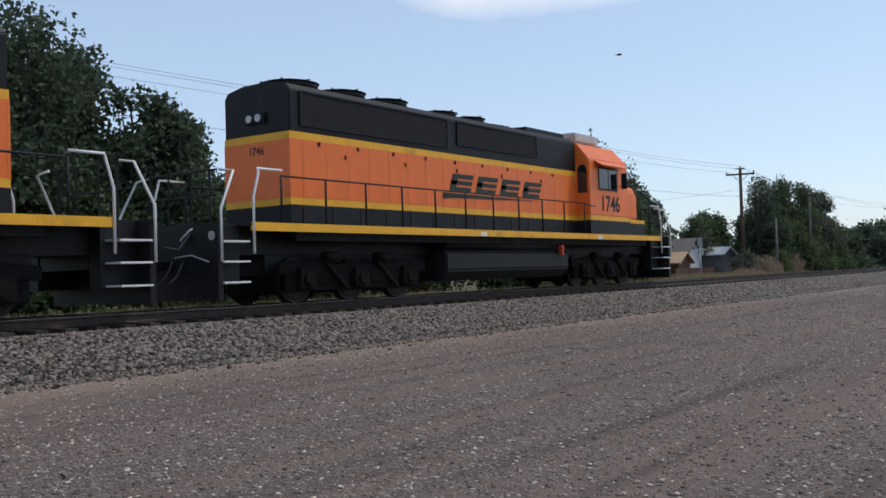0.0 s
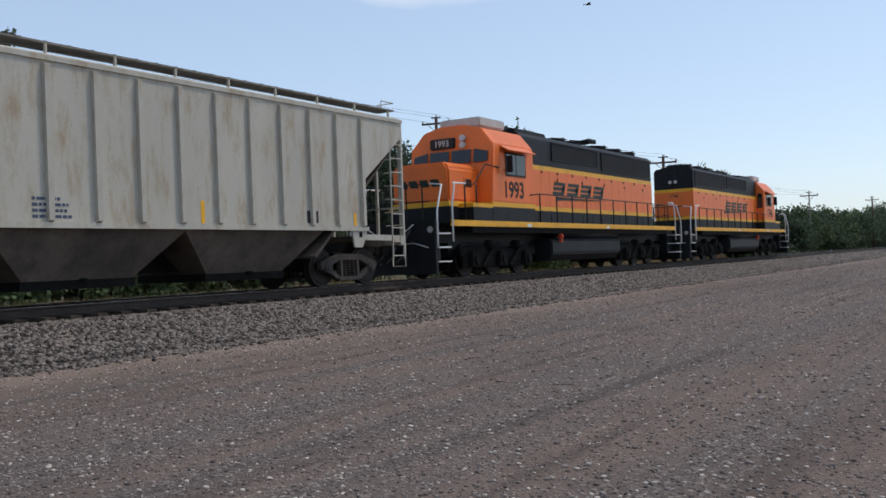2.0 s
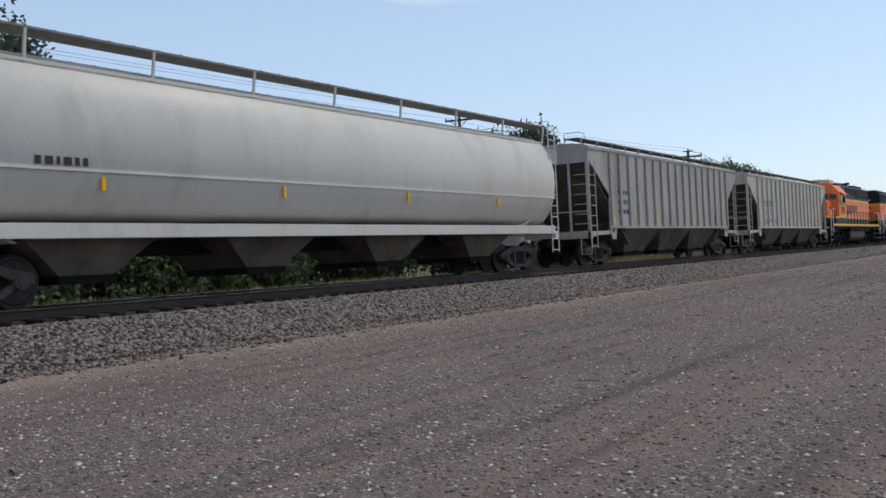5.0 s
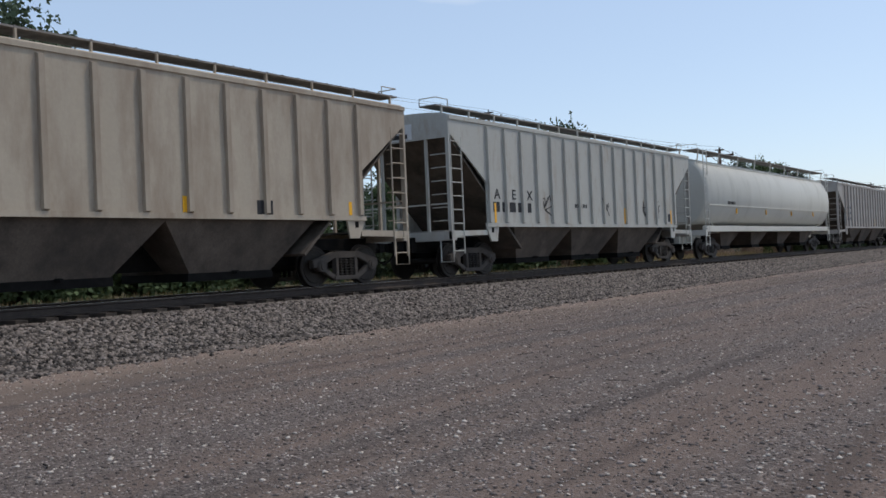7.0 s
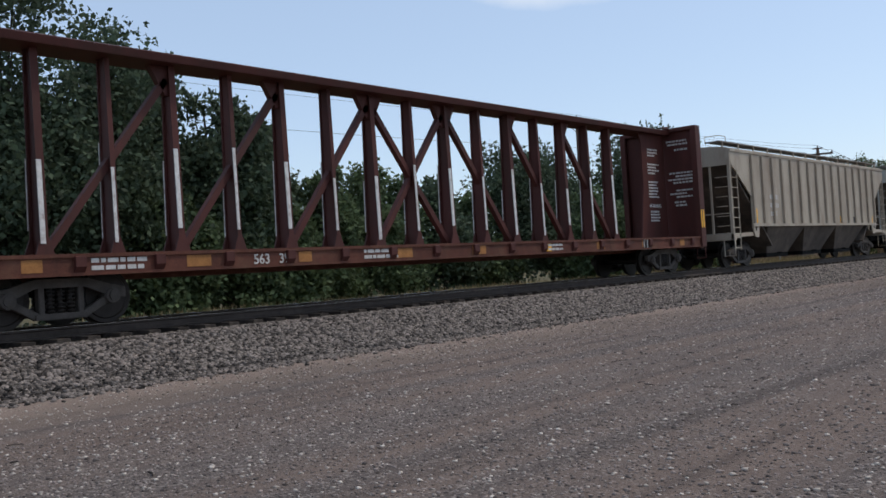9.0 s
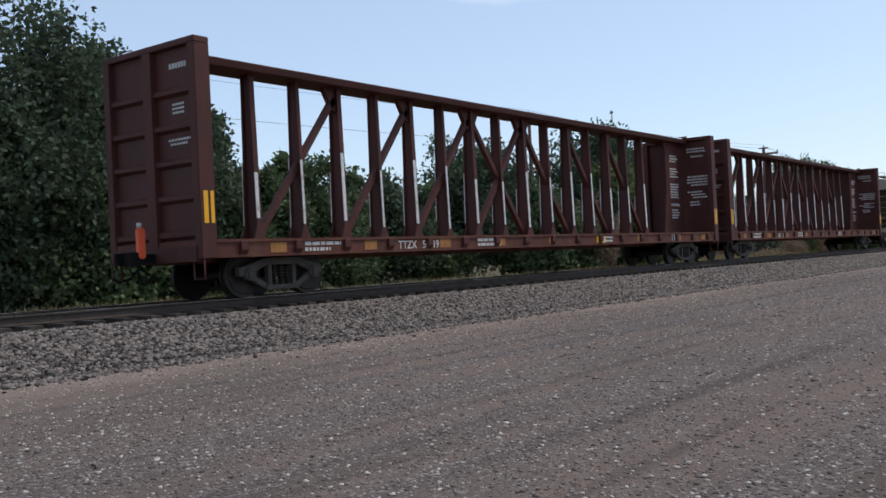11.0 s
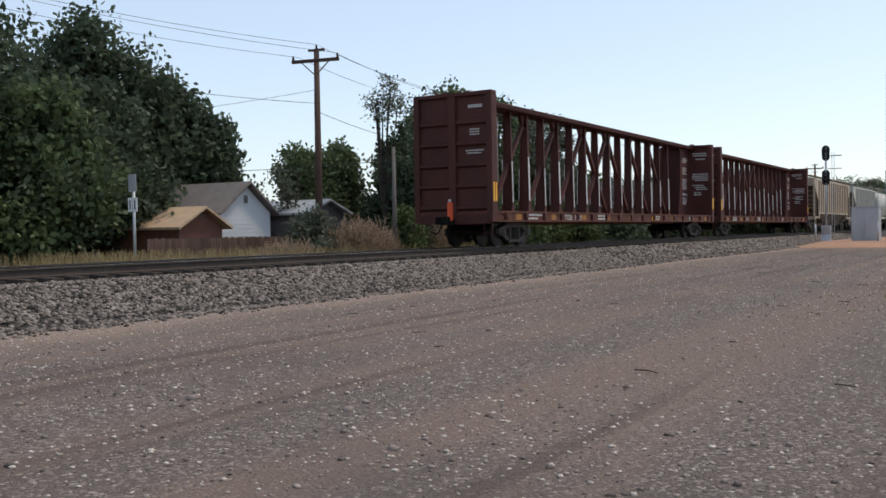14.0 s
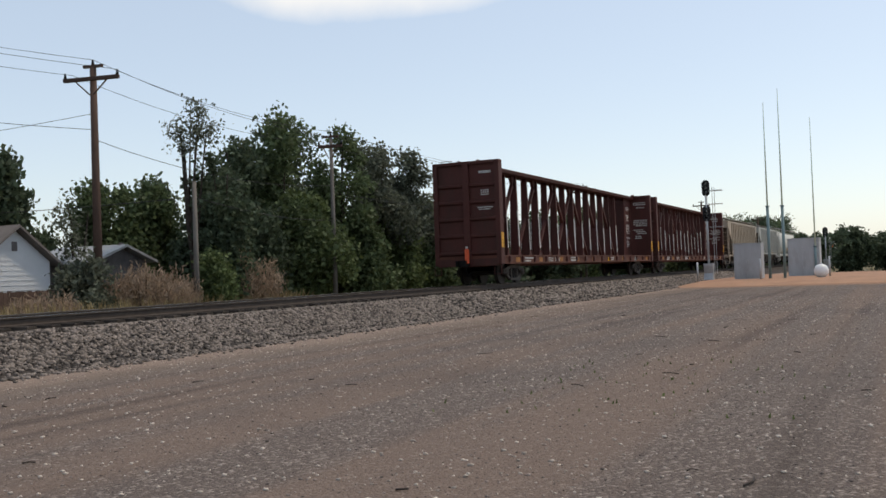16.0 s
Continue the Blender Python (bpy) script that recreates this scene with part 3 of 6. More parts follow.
def ladder(bm, x, y0, y1, z0, z1, step=0.36, r=0.016):
    for y in (y0, y1):
        beam(bm, (x, y, z0), (x, y, z1), 0.035, 0.022)
    z = z0 + 0.08
    while z < z1:
        cyl(bm, (x, y0, z), (x, y1, z), r, 6)
        z += step


def bars(parent, mat, x, y, z, rows, width, height, gap, side=1, seed=1, name="small_print", ragged=0.35):
    """lines of writing too small to read"""
    rng = random.Random(seed)
    bm = bmesh.new()
    for i in range(rows):
        w = width * (1 - ragged * rng.random())
        zz = z - i * (height + gap)
        p = y - width / 2
        while p < y - width / 2 + w - 0.02:
            q = min(p + rng.uniform(0.05, 0.2) * max(0.5, width), y - width / 2 + w)
            plate(bm, x, p, q, zz, zz + height, 0.004 * side)
            p = q + height * 0.5
    print_ = part(name, bm, mat, parent)
    print_["kind"] = "stuff"
    return print_


def hopper(name, label, length, paint, top=4.22, sill=1.43, ribs=17, bays=3, trim=None, patch=True, seed=1):
    """a covered hopper car, its middle at the origin and its forward end towards +y"""
    car = thing(name, pose(0, 0, 0), label, "freight car", "cars of the train")
    h, W, trim = length / 2, 1.55, trim or paint
    inset, cut0, cut1 = 1.75, top - 0.42, 2.55
    prof = [(-h, top), (h, top), (h, cut0), (h - inset, cut1), (h - inset, sill), (-h + inset, sill), (-h + inset, cut1), (-h, cut0)]
    for s in (-1, 1):
        bm = bmesh.new()
        prism_x(bm, prof, s * (W - 0.05), s * W)
        side = part("side_sheet", bm, paint, car, bevel=0.006)
        bm = bmesh.new()
        box(bm, *sorted((s * (W - 0.02), s * (W + 0.05))), -h + inset - 0.1, h - inset + 0.1, sill - 0.10, sill)
        box(bm, *sorted((s * (W - 0.02), s * (W + 0.035))), -h, h, top - 0.07, top + 0.02)
        part("side_chord", bm, paint, car)
        rib = cached("rib%.2f" % (top - sill), lambda b: prism_y(b, [(0, 0), (0, top - sill - 0.11), (0.085, top - sill - 0.14), (0.085, 0.03)], -0.055, 0.055), paint, 0.0)
        rib = own(rib, paint)
        for k in range(ribs):
            y = -h + inset + 0.08 + (2 * h - 2 * inset - 0.16) * k / (ribs - 1)
            shared("rib", rib, side, pose(s * W, y, sill, 0, 0, 0 if s > 0 else 180))
        for e in (-1, 1):
            bm = bmesh.new()
            y0 = e * (h - inset - 0.55)
            prism_x(bm, [(y0, sill - 0.02), (y0 + e * 0.62, sill - 0.02), (y0 + e * 0.62, sill - 0.12), (y0 + e * 0.42, sill - 0.50), (y0 + e * 0.10, sill - 0.50)], s * (W - 0.03), s * (W + 0.015))
            jb = part("jacking_bracket", bm, trim, car, "pale gusset plate over the truck")
            bm = bmesh.new()
            box(bm, *sorted((s * (W + 0.015), s * (W + 0.019))), *sorted((e * (h - inset) - e * 0.27, e * (h - inset) - e * 0.15)), sill - 0.26, sill - 0.12)
            part("bracket_hole", bm, UNDER, jb)
        # a ladder up the side at each end, hung on the corner post
        for e in (-1, 1):
            bm = bmesh.new()
            ladder(bm, s * (W - 0.01), e * (h - 0.06), e * (h - 0.56), 0.62, top - 0.5)
            part("side_ladder", bm, trim, car)
            bm = bmesh.new()
            beam(bm, (s * (W - 0.06), e * (h - 0.03), 1.0), (s * (W - 0.06), e * (h - 0.03), top), 0.10, 0.10)
            beam(bm, (s * (W - 0.06), e * (h - 0.03), 1.15), (s * (W - 0.06), e * (h - inset), 1.18), 0.08, 0.14)
            part("corner_post", bm, trim, car)
        bm = bmesh.new()
        rng = random.Random(seed + s)
        for k in range(4):
            y = -h + inset + 0.35 + (2 * h - 2 * inset - 0.8) * k / 3
            plate(bm, s * (W + 0.003), y, y + 0.10, sill + 0.02, sill + 0.02 + rng.choice((0.45, 0.55, 0.3)), s * 0.006)
            part("reflective_stripe", bm, REFLEX, car, "yellow reflective stripe")
            bm = bmesh.new()
        bm.free()
    # roof, hatches and walkways
    bm = bmesh.new()
    n = 10
    arc = [(W - 0.02, top)] + [(W * math.cos(math.pi * k / n), top + 0.02 + 0.17 * math.sin(math.pi * k / n)) for k in range(1, n)] + [(-W + 0.02, top)]
    prism_y(bm, arc, -h, h, True)
    part("roof", bm, paint, car)
    bm = bmesh.new()
    box(bm, -0.28, 0.28, -h + 0.7, h - 0.7, top + 0.17, top + 0.27)
    for k in range(9):
        y = -h + 1.4 + (2 * h - 2.8) * k / 8
        box(bm, -0.36, 0.36, y - 0.25, y + 0.25, top + 0.2, top + 0.31)
    part("roof_hatches", bm, paint, car, bevel=0.01)
    for s in (-1, 1):
        bm = bmesh.new()
        x = s * 1.0
        box(bm, x - 0.27, x + 0.27, -h - 0.12, h + 0.12, top + 0.30, top + 0.335)
        for k in range(40):
            y = -h + 0.1 + (2 * h - 0.2) * k / 39
            box(bm, x - 0.275, x + 0.275, y - 0.015, y + 0.015, top + 0.335, top + 0.347)
        part("roof_walkway", bm, ROOFWALK, car, "weathered steel grating walkway")
        wp = own(cached("walkway_post", lambda q: beam(q, (0, 0, -0.02), (0, 0, 0.30), 0.05, 0.04), trim), trim)
        for k in range(14):
            y = -h + 0.15 + (2 * h - 0.3) * k / 13
            shared("walkway_post", wp, car, pose(x + s * 0.25, y, top))
    for e in (-1, 1):
        bm = bmesh.new()
        tube(bm, [(0.72, e * (h + 0.10), top + 0.33), (0.72, e * (h + 0.10), top + 0.52), (1.25, e * (h + 0.10), top + 0.52), (1.25, e * (h - 0.45), top + 0.52), (1.25, e * (h - 0.45), top + 0.33)], 0.014)
        tube(bm, [(-0.72, e * (h + 0.10), top + 0.33), (-0.72, e * (h + 0.10), top + 0.52), (-1.25, e * (h + 0.10), top + 0.52)], 0.014)
        part("roof_grab_rail", bm, trim, car)
        # ends: header, slope sheet, posts, platform
        bm = bmesh.new()
        box(bm, -W + 0.06, W - 0.06, *sorted((e * (h - 0.05), e * (h - 0.01))), cut0 - 0.12, top)
        part("end_header", bm, paint, car)
        # slope sheet in the dark bay colour: the end's deep shade is painted on
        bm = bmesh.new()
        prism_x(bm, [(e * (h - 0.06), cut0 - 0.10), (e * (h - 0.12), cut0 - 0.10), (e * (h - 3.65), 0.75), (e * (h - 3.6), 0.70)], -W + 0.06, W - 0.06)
        part("slope_sheet", bm, BAYDIRT_SHADE, car, "grimy sloping end sheet")
        bm = bmesh.new()
        box(bm, -W, W, *sorted((e * (h - 0.20), e * (h + 0.02))), 0.98, 1.22)
        part("end_sill", bm, trim, car, bevel=0.01)
        bm = bmesh.new()
        box(bm, -0.35, 0.35, *sorted((e * (h - 2.4), e * (h + 0.18))), 0.70, 1.10)
        part("draft_sill", bm, UNDER, car)
        for x in (-0.75, 0.75):
            bm = bmesh.new()
            beam(bm, (x, e * (h - 0.08), 1.2), (x, e * (h - 0.08), cut0 - 0.1), 0.07, 0.07)
            part("end_post", bm, trim, car)
        bm = bmesh.new()
        beam(bm, (-1.45, e * (h - 0.08), 1.95), (1.45, e * (h - 0.08), 1.95), 0.04, 0.04)
        part("end_rail", bm, trim, car)
        bm = bmesh.new()
        box(bm, -1.2, 1.2, *sorted((e * (h - 0.9), e * (h - 0.15))), 1.22, 1.26)
        part("end_platform", bm, ROOFWALK, car)
        bm = bmesh.new()
        for z in (1.5, 1.85, 2.2, 2.55, 2.9, 3.25):
            cyl(bm, (-1.42, e * h, z), (-0.95, e * h, z), 0.014, 6)
            cyl(bm, (1.42, e * h, z), (0.95, e * h, z), 0.014, 6)
        pieces("end_rung", bm, trim, car)
        for x in (-1.35, 1.35):
            bm = bmesh.new()
            tube(bm, [(x - 0.2, e * (h - 0.02), 1.0), (x - 0.2, e * (h - 0.02), 0.42), (x + 0.2, e * (h - 0.02), 0.42), (x + 0.2, e * (h - 0.02), 1.0)], 0.02)
            part("stirrup_step", bm, trim, car)
        coupler(car, e * (h + 0.32), e)
    # discharge bays
    span = 2 * (h - 3.3) / bays
    for k in range(bays):
        y = -h + 3.3 + span * (k + 0.5)
        # dusty bay, its colour also carries the shade beneath the car
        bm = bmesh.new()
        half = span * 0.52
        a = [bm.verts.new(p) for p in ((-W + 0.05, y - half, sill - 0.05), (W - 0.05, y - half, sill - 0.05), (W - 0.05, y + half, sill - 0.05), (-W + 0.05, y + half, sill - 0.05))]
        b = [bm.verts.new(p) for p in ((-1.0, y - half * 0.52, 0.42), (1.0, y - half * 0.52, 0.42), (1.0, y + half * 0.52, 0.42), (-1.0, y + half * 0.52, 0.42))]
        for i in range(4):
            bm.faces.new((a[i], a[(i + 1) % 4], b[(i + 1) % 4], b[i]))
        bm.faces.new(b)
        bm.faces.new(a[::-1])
        bay = part("discharge_bay", bm, BAYDIRT_SHADE, car, "dusty sloping discharge bay")
        bm = bmesh.new()
        box(bm, -1.02, 1.02, y - half * 0.55, y + half * 0.55, 0.28, 0.44)
        cyl(bm, (-1.2, y, 0.43), (1.2, y, 0.43), 0.035, 8)
        part("outlet_gate", bm, UNDER, bay)
    bm = bmesh.new()
    box(bm, -0.3, 0.3, -h + 2.2, h - 2.2, 0.50, 1.1)
    part("centre_sill", bm, UNDER, car)
    for e in (-1, 1):
        freight_truck(car, e * (h - 1.75))
    return car


def cylinder_hopper(name, label, length):
    car = thing(name, pose(0, 0, 0), label, "freight car", "cars of the train")
    h, n = length / 2, 36
    prof = []
    for k in range(n):
        a = -0.34 * math.pi + 1.68 * math.pi * k / (n - 1)
        c = math.cos(a)
        prof.append((math.copysign(1.62 * abs(c) ** 0.62, c), 2.86 + 1.56 * math.sin(a)))
    bm = bmesh.new()
    ys = (-h + 0.15, -h + 0.32, h - 0.32, h - 0.15)
    rings = []
    for j, y in enumerate(ys):
        q = 0.90 if j in (0, 3) else 1.0
        rings.append([bm.verts.new((x * q, y, 2.86 + (z - 2.86) * q)) for x, z in prof])
    for r0, r1 in zip(rings, rings[1:]):
        for i in range(n):
            f = bm.faces.new((r0[i], r0[(i + 1) % n], r1[(i + 1) % n], r1[i]))
            f.smooth = True
    bm.faces.new(rings[0][::-1])
    bm.faces.new(rings[-1])
    tank = part("tank_body", bm, CARWHITE, car, "pale rounded steel body")
    bm = bmesh.new()
    for s in (-1, 1):
        beam(bm, (s * 1.575, -h + 0.3, 2.32), (s * 1.575, h - 0.3, 2.32), 0.03, 0.05)
        beam(bm, (s * 1.19, -h + 0.3, 4.16), (s * 1.19, h - 0.3, 4.16), 0.03, 0.05)
    pieces("weld_seam", bm, CARWHITE, tank)
    for s in (-1, 1):
        bm = bmesh.new()
        box(bm, *sorted((s * 1.28, s * 1.5)), -h + 0.2, h - 0.2, 1.16, 1.42)
        part("side_sill", bm, CARWHITE, car, bevel=0.01)
        bm = bmesh.new()
        x = s * 0.95
        box(bm, x - 0.3, x + 0.3, -h - 0.1, h + 0.1, 4.68, 4.72)
        for k in range(40):
            y = -h + 0.1 + (2 * h - 0.2) * k / 39
            box(bm, x - 0.305, x + 0.305, y - 0.015, y + 0.015, 4.72, 4.732)
        part("roof_walkway", bm, ROOFWALK, car, "weathered steel grating walkway")
        bm = bmesh.new()
        for k in range(9):
            y = -h + 0.2 + (2 * h - 0.4) * k / 8
            beam(bm, (x + s * 0.2, y, 4.1), (x + s * 0.28, y, 4.68), 0.05, 0.04)
        pieces("walkway_post", bm, CARWHITE, car)
        bm = bmesh.new()
        for k in range(4):
            y = -h + 4 + (2 * h - 8) * k / 3
            plate(bm, s * 1.53, y, y + 0.07, 1.98, 2.22, s * 0.046)
            part("reflective_stripe", bm, REFLEX, car, "yellow reflective stripe")
            bm = bmesh.new()
        bm.free()
    for e in (-1, 1):
        bm = bmesh.new()
        box(bm, -1.5, 1.5, *sorted((e * (h - 0.2), e * (h + 0.05))), 1.0, 1.25)
        box(bm, -0.35, 0.35, *sorted((e * (h - 2.5), e * (h + 0.18))), 0.70, 1.12)
        prism_x(bm, [(e * (h - 0.3), 2.1), (e * (h - 0.36), 2.1), (e * (h - 2.6), 1.1), (e * (h - 2.5), 1.1)], -1.2, 1.2)
        part("end_platform", bm, CARWHITE, car)
        for s in (-1, 1):
            bm = bmesh.new()
            ladder(bm, s * 1.5, e * (h + 0.02), e * (h - 0.44), 0.55, 4.66)
            part("side_ladder", bm, CARWHITE, car)
            bm = bmesh.new()
            tube(bm, [(s * 1.3, e * (h + 0.1), 4.71), (s * 1.3, e * (h + 0.1), 4.91), (s * 0.6, e * (h + 0.1), 4.91), (s * 0.6, e * (h + 0.1), 4.71)], 0.014)
            part("roof_grab_rail", bm, CARWHITE, car)
        coupler(car, e * (h + 0.32), e)
        freight_truck(car, e * (h - 1.85))
    for k in range(4):
        y = -h + 4.1 + (2 * h - 8.2) * k / 3
        # same dusty colour, with underside shade put into it
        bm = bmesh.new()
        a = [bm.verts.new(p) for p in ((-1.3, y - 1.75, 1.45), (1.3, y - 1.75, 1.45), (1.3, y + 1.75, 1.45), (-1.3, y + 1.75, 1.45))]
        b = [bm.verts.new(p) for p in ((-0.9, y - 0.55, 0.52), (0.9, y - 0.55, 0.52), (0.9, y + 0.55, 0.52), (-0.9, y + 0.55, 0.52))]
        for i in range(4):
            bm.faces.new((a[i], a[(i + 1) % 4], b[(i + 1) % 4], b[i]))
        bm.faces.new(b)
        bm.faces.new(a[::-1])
        bay = part("discharge_bay", bm, BAYDIRT_SHADE, car, "dusty sloping discharge bay")
        bm = bmesh.new()
        box(bm, -0.95, 0.95, y - 0.6, y + 0.6, 0.38, 0.53)
        part("outlet_gate", bm, UNDER, bay)
    bm = bmesh.new()
    box(bm, -0.3, 0.3, -h + 2.2, h - 2.2, 0.85, 1.15)
    part("centre_sill", bm, UNDER, car)
    return car


def centerbeam(name, label, length, number, seed):
    """a flat car with a truss down its middle and a bulkhead at each end"""
    car = thing(name, pose(0, 0, 0), label, "freight car", "cars of the train")
    h, top, deck = length / 2, 4.90, 1.14
    bm = bmesh.new()
    box(bm, -1.36, 1.36, -h, h, deck - 0.10, deck)
    box(bm, -0.45, 0.45, -h + 0.2, h - 0.2, 0.72, deck - 0.1)
    part("deck", bm, CBDECK, car)
    bm = bmesh.new()
    rng = random.Random(seed)
    for s in (-1, 1):
        prism_y(bm, [(s * 1.34, deck - 0.34), (s * 1.40, deck - 0.34), (s * 1.40, deck - 0.29), (s * 1.37, deck - 0.29), (s * 1.37, deck - 0.05), (s * 1.40, deck - 0.05), (s * 1.40, deck + 0.01), (s * 1.34, deck + 0.01)], -h, h)
    part("side_sill", bm, CBDECK, car)
    winch = cached("winch_bracket", lambda q: prism_y(q, [(0, -0.30), (0.08, -0.20), (0.08, -0.04), (0, -0.02)], -0.09, 0.09), CBRED)
    for s in (-1, 1):
        for k in range(17):
            shared("winch_bracket", winch, car, pose(s * 1.37, -h + 1.0 + (2 * h - 2.0) * k / 16, deck, 0, 0, 0 if s > 0 else 180))
    for k in range(9):
        bm = bmesh.new()
        y = -h + 1.8 + (2 * h - 3.4) * k / 8 + rng.uniform(-0.3, 0.3)
        plate(bm, 1.372, y, y + rng.uniform(0.3, 0.6), deck - 0.27, deck - 0.07, 0.004)
        part("rust_patch", bm, RUSTY if k != 5 else REFLEX, car, "orange-brown worn patch on the side sill")
    # the top chord
    bm = bmesh.new()
    prism_y(bm, [(-0.42, top - 0.20), (0.42, top - 0.20), (0.46, top - 0.06), (0.30, top), (-0.30, top), (-0.46, top - 0.06)], -h + 0.2, h - 0.2)
    part("top_chord", bm, CBRED, car, bevel=0.01)
    # single columns with a wide near flange, and braces that reach over two bays
    bays = 15
    ys = [-h + 2.5 + 18.8 * k / (bays - 1) for k in range(bays)]
    for k, y in enumerate(ys):
        wide = 0.068 if k % 2 == 0 else 0.048
        bm = bmesh.new()
        v = []
        for zz, hx in ((deck, 0.17), (top - 0.18, 0.10)):
            v += [bm.verts.new(p) for p in ((-hx, y - 0.02, zz), (hx, y - 0.02, zz), (hx, y + 0.02, zz), (-hx, y + 0.02, zz))]
        for f in ((3, 2, 1, 0), (4, 5, 6, 7), (0, 1, 5, 4), (1, 2, 6, 5), (2, 3, 7, 6), (3, 0, 4, 7)):
            bm.faces.new([v[i] for i in f])
        col = part("column", bm, CBRED, car)
        for s in (-1, 1):
            p, q = Vector((s * 0.19, y, deck)), Vector((s * 0.12, y, top - 0.15))
            bm = bmesh.new()
            beam(bm, p, q, 2 * wide, 0.03, (s, 0, 0))
            prism_x(bm, [(y - wide - 0.12, deck), (y + wide + 0.12, deck), (y + wide, deck + 0.35), (y - wide, deck + 0.35)], s * 0.17, s * 0.21)
            part("flange", bm, CBRED, col)
            bm = bmesh.new()
            lo, hi = rng.uniform(0.05, 0.14), rng.uniform(0.40, 0.58)
            off = Vector((s * 0.03, -0.5 * wide, 0))
            beam(bm, p.lerp(q, lo) + off, p.lerp(q, hi) + off, 1.3 * wide, 0.02, (s, 0, 0))
            part("wear_strip", bm, STRIPW, col, "scuffed white plastic wear strip")
    mid = bays // 2
    for k in range(0, bays - 2, 2):
        pairs = []
        if k <= mid - 1:
            pairs.append((ys[k], ys[k + 2]))
        if k >= mid - 1:
            pairs.append((ys[k + 2], ys[k]))
        for foot, head in pairs:
            bm = bmesh.new()
            d = 1 if head > foot else -1
            beam(bm, (0, foot + d * 0.1, deck + 0.1), (0, head - d * 0.08, top - 0.45), 0.13, 0.14, (1, 0, 0))
            prism_x(bm, [(head - d * 0.45, top - 0.18), (head, top - 0.18), (head, top - 0.75), (head - d * 0.12, top - 0.75)], -0.07, 0.07)
            part("diagonal_brace", bm, CBRED, car)
    # a gusset plate before the forward bulkhead; white notices on both
    bm = bmesh.new()
    prism_x(bm, [(h - 2.15, deck), (h - 0.3, deck), (h - 0.3, top - 0.12), (h - 2.05, top - 0.12), (h - 1.85, top - 0.5), (h - 1.85, 2.9)], 0.14, 0.20)
    panel = part("gusset_plate", bm, CBRED, car, "oxide-red gusset plate with white stencilled notices")
    for i, (yy, zz, rows, w) in enumerate(((h - 1.1, 4.15, 3, 0.75), (h - 1.1, 3.65, 4, 0.8), (h - 1.1, 3.05, 6, 0.8), (h - 1.1, 2.05, 4, 0.75))):
        bars(panel, INKWHITE, 0.204, yy, zz, rows, w, 0.055, 0.045, 1, seed + i)
    lettering(panel, "WARNING", 0.205, h - 1.1, 2.22, 0.17, INKWHITE)
    bm = bmesh.new()
    nr = random.Random(seed)
    for zz, rows, wd in ((4.45, 2, 0.75), (4.15, 1, 0.5), (3.35, 4, 0.95), (2.75, 3, 0.6), (2.35, 2, 0.4)):
        for i in range(rows):
            p = 0.25 + 0.3 * nr.random()
            end = min(1.22, p + wd)
            while p < end:
                q = min(end, p + nr.uniform(0.06, 0.16))
                box(bm, p, q, h - 0.166, h - 0.161, zz - i * 0.11, zz - i * 0.11 + 0.06)
                p = q + 0.03
    part("bulkhead_notice", bm, INKWHITE, car, "white stencilled notice on the bulkhead")["kind"] = "stuff"
    # bulkheads
    for e in (-1, 1):
        y0, y1 = sorted((e * (h - 0.10), e * (h - 0.16)))
        bm = bmesh.new()
        box(bm, -1.36, 1.36, y0, y1, deck, top - 0.06)
        bulk = part("bulkhead", bm, CBRED, car)
        bm = bmesh.new()
        ya, yb = sorted((e * (h + 0.02), e * (h - 0.34)))
        box(bm, -1.44, 1.44, ya, yb, top - 0.10, top + 0.02)
        part("bulkhead_cap", bm, CBRED, bulk, bevel=0.012)
        for s in (-1, 1):
            bm = bmesh.new()
            box(bm, s * 1.34 - 0.10, s * 1.34 + 0.10, ya, yb, deck - 0.34, top - 0.1)
            part("bulkhead_post", bm, CBRED, bulk, bevel=0.012)
        bm = bmesh.new()
        for k, (xa, xb, za, zb) in enumerate(((0.55, 1.05, 4.42, 4.52), (0.6, 0.95, 3.72, 3.76), (0.6, 0.95, 3.64, 3.68), (0.6, 0.95, 3.56, 3.60), (0.45, 1.1, 3.05, 3.09), (0.5, 1.0, 2.97, 3.01))):
            p = xa
            while p < xb:
                box(bm, p, min(p + 0.07, xb), *sorted((e * (h - 0.10), e * (h - 0.094))), za, zb)
                p += 0.09
        part("small_print", bm, INKWHITE, bulk)["kind"] = "stuff"
        bm = bmesh.new()
        for z in (deck + 0.12, 1.95, 2.62, 3.29, 3.96):
            prism_x(bm, [(e * (h - 0.10), z - 0.09), (e * (h - 0.01), z - 0.03), (e * (h - 0.01), z + 0.05), (e * (h - 0.10), z + 0.09)], -1.25, 1.25)
        box(bm, -0.13, 0.13, *sorted((e * (h - 0.10), e * (h + 0.03))), deck - 0.2, top - 0.1)
        part("bulkhead_rib", bm, CBRED, bulk)
        bm = bmesh.new()
        for s in (-1, 1):
            prism_x(bm, [(e * (h - 0.3), top), (e * (h - 0.3), top + 0.10), (e * (h - 0.9), top + 0.02), (e * (h - 0.9), top)], s * 0.42 - 0.05, s * 0.42 + 0.05)
        tube(bm, [(-1.1, e * (h - 0.1), top), (-1.1, e * (h - 0.1), top + 0.09), (-0.6, e * (h - 0.1), top + 0.09), (-0.6, e * (h - 0.1), top)], 0.012)
        part("top_fittings", bm, CBRED, bulk)
        for s in (-1, 1):
            for ya, yb in ((0.06, 0.16), (0.22, 0.30)):
                bm = bmesh.new()
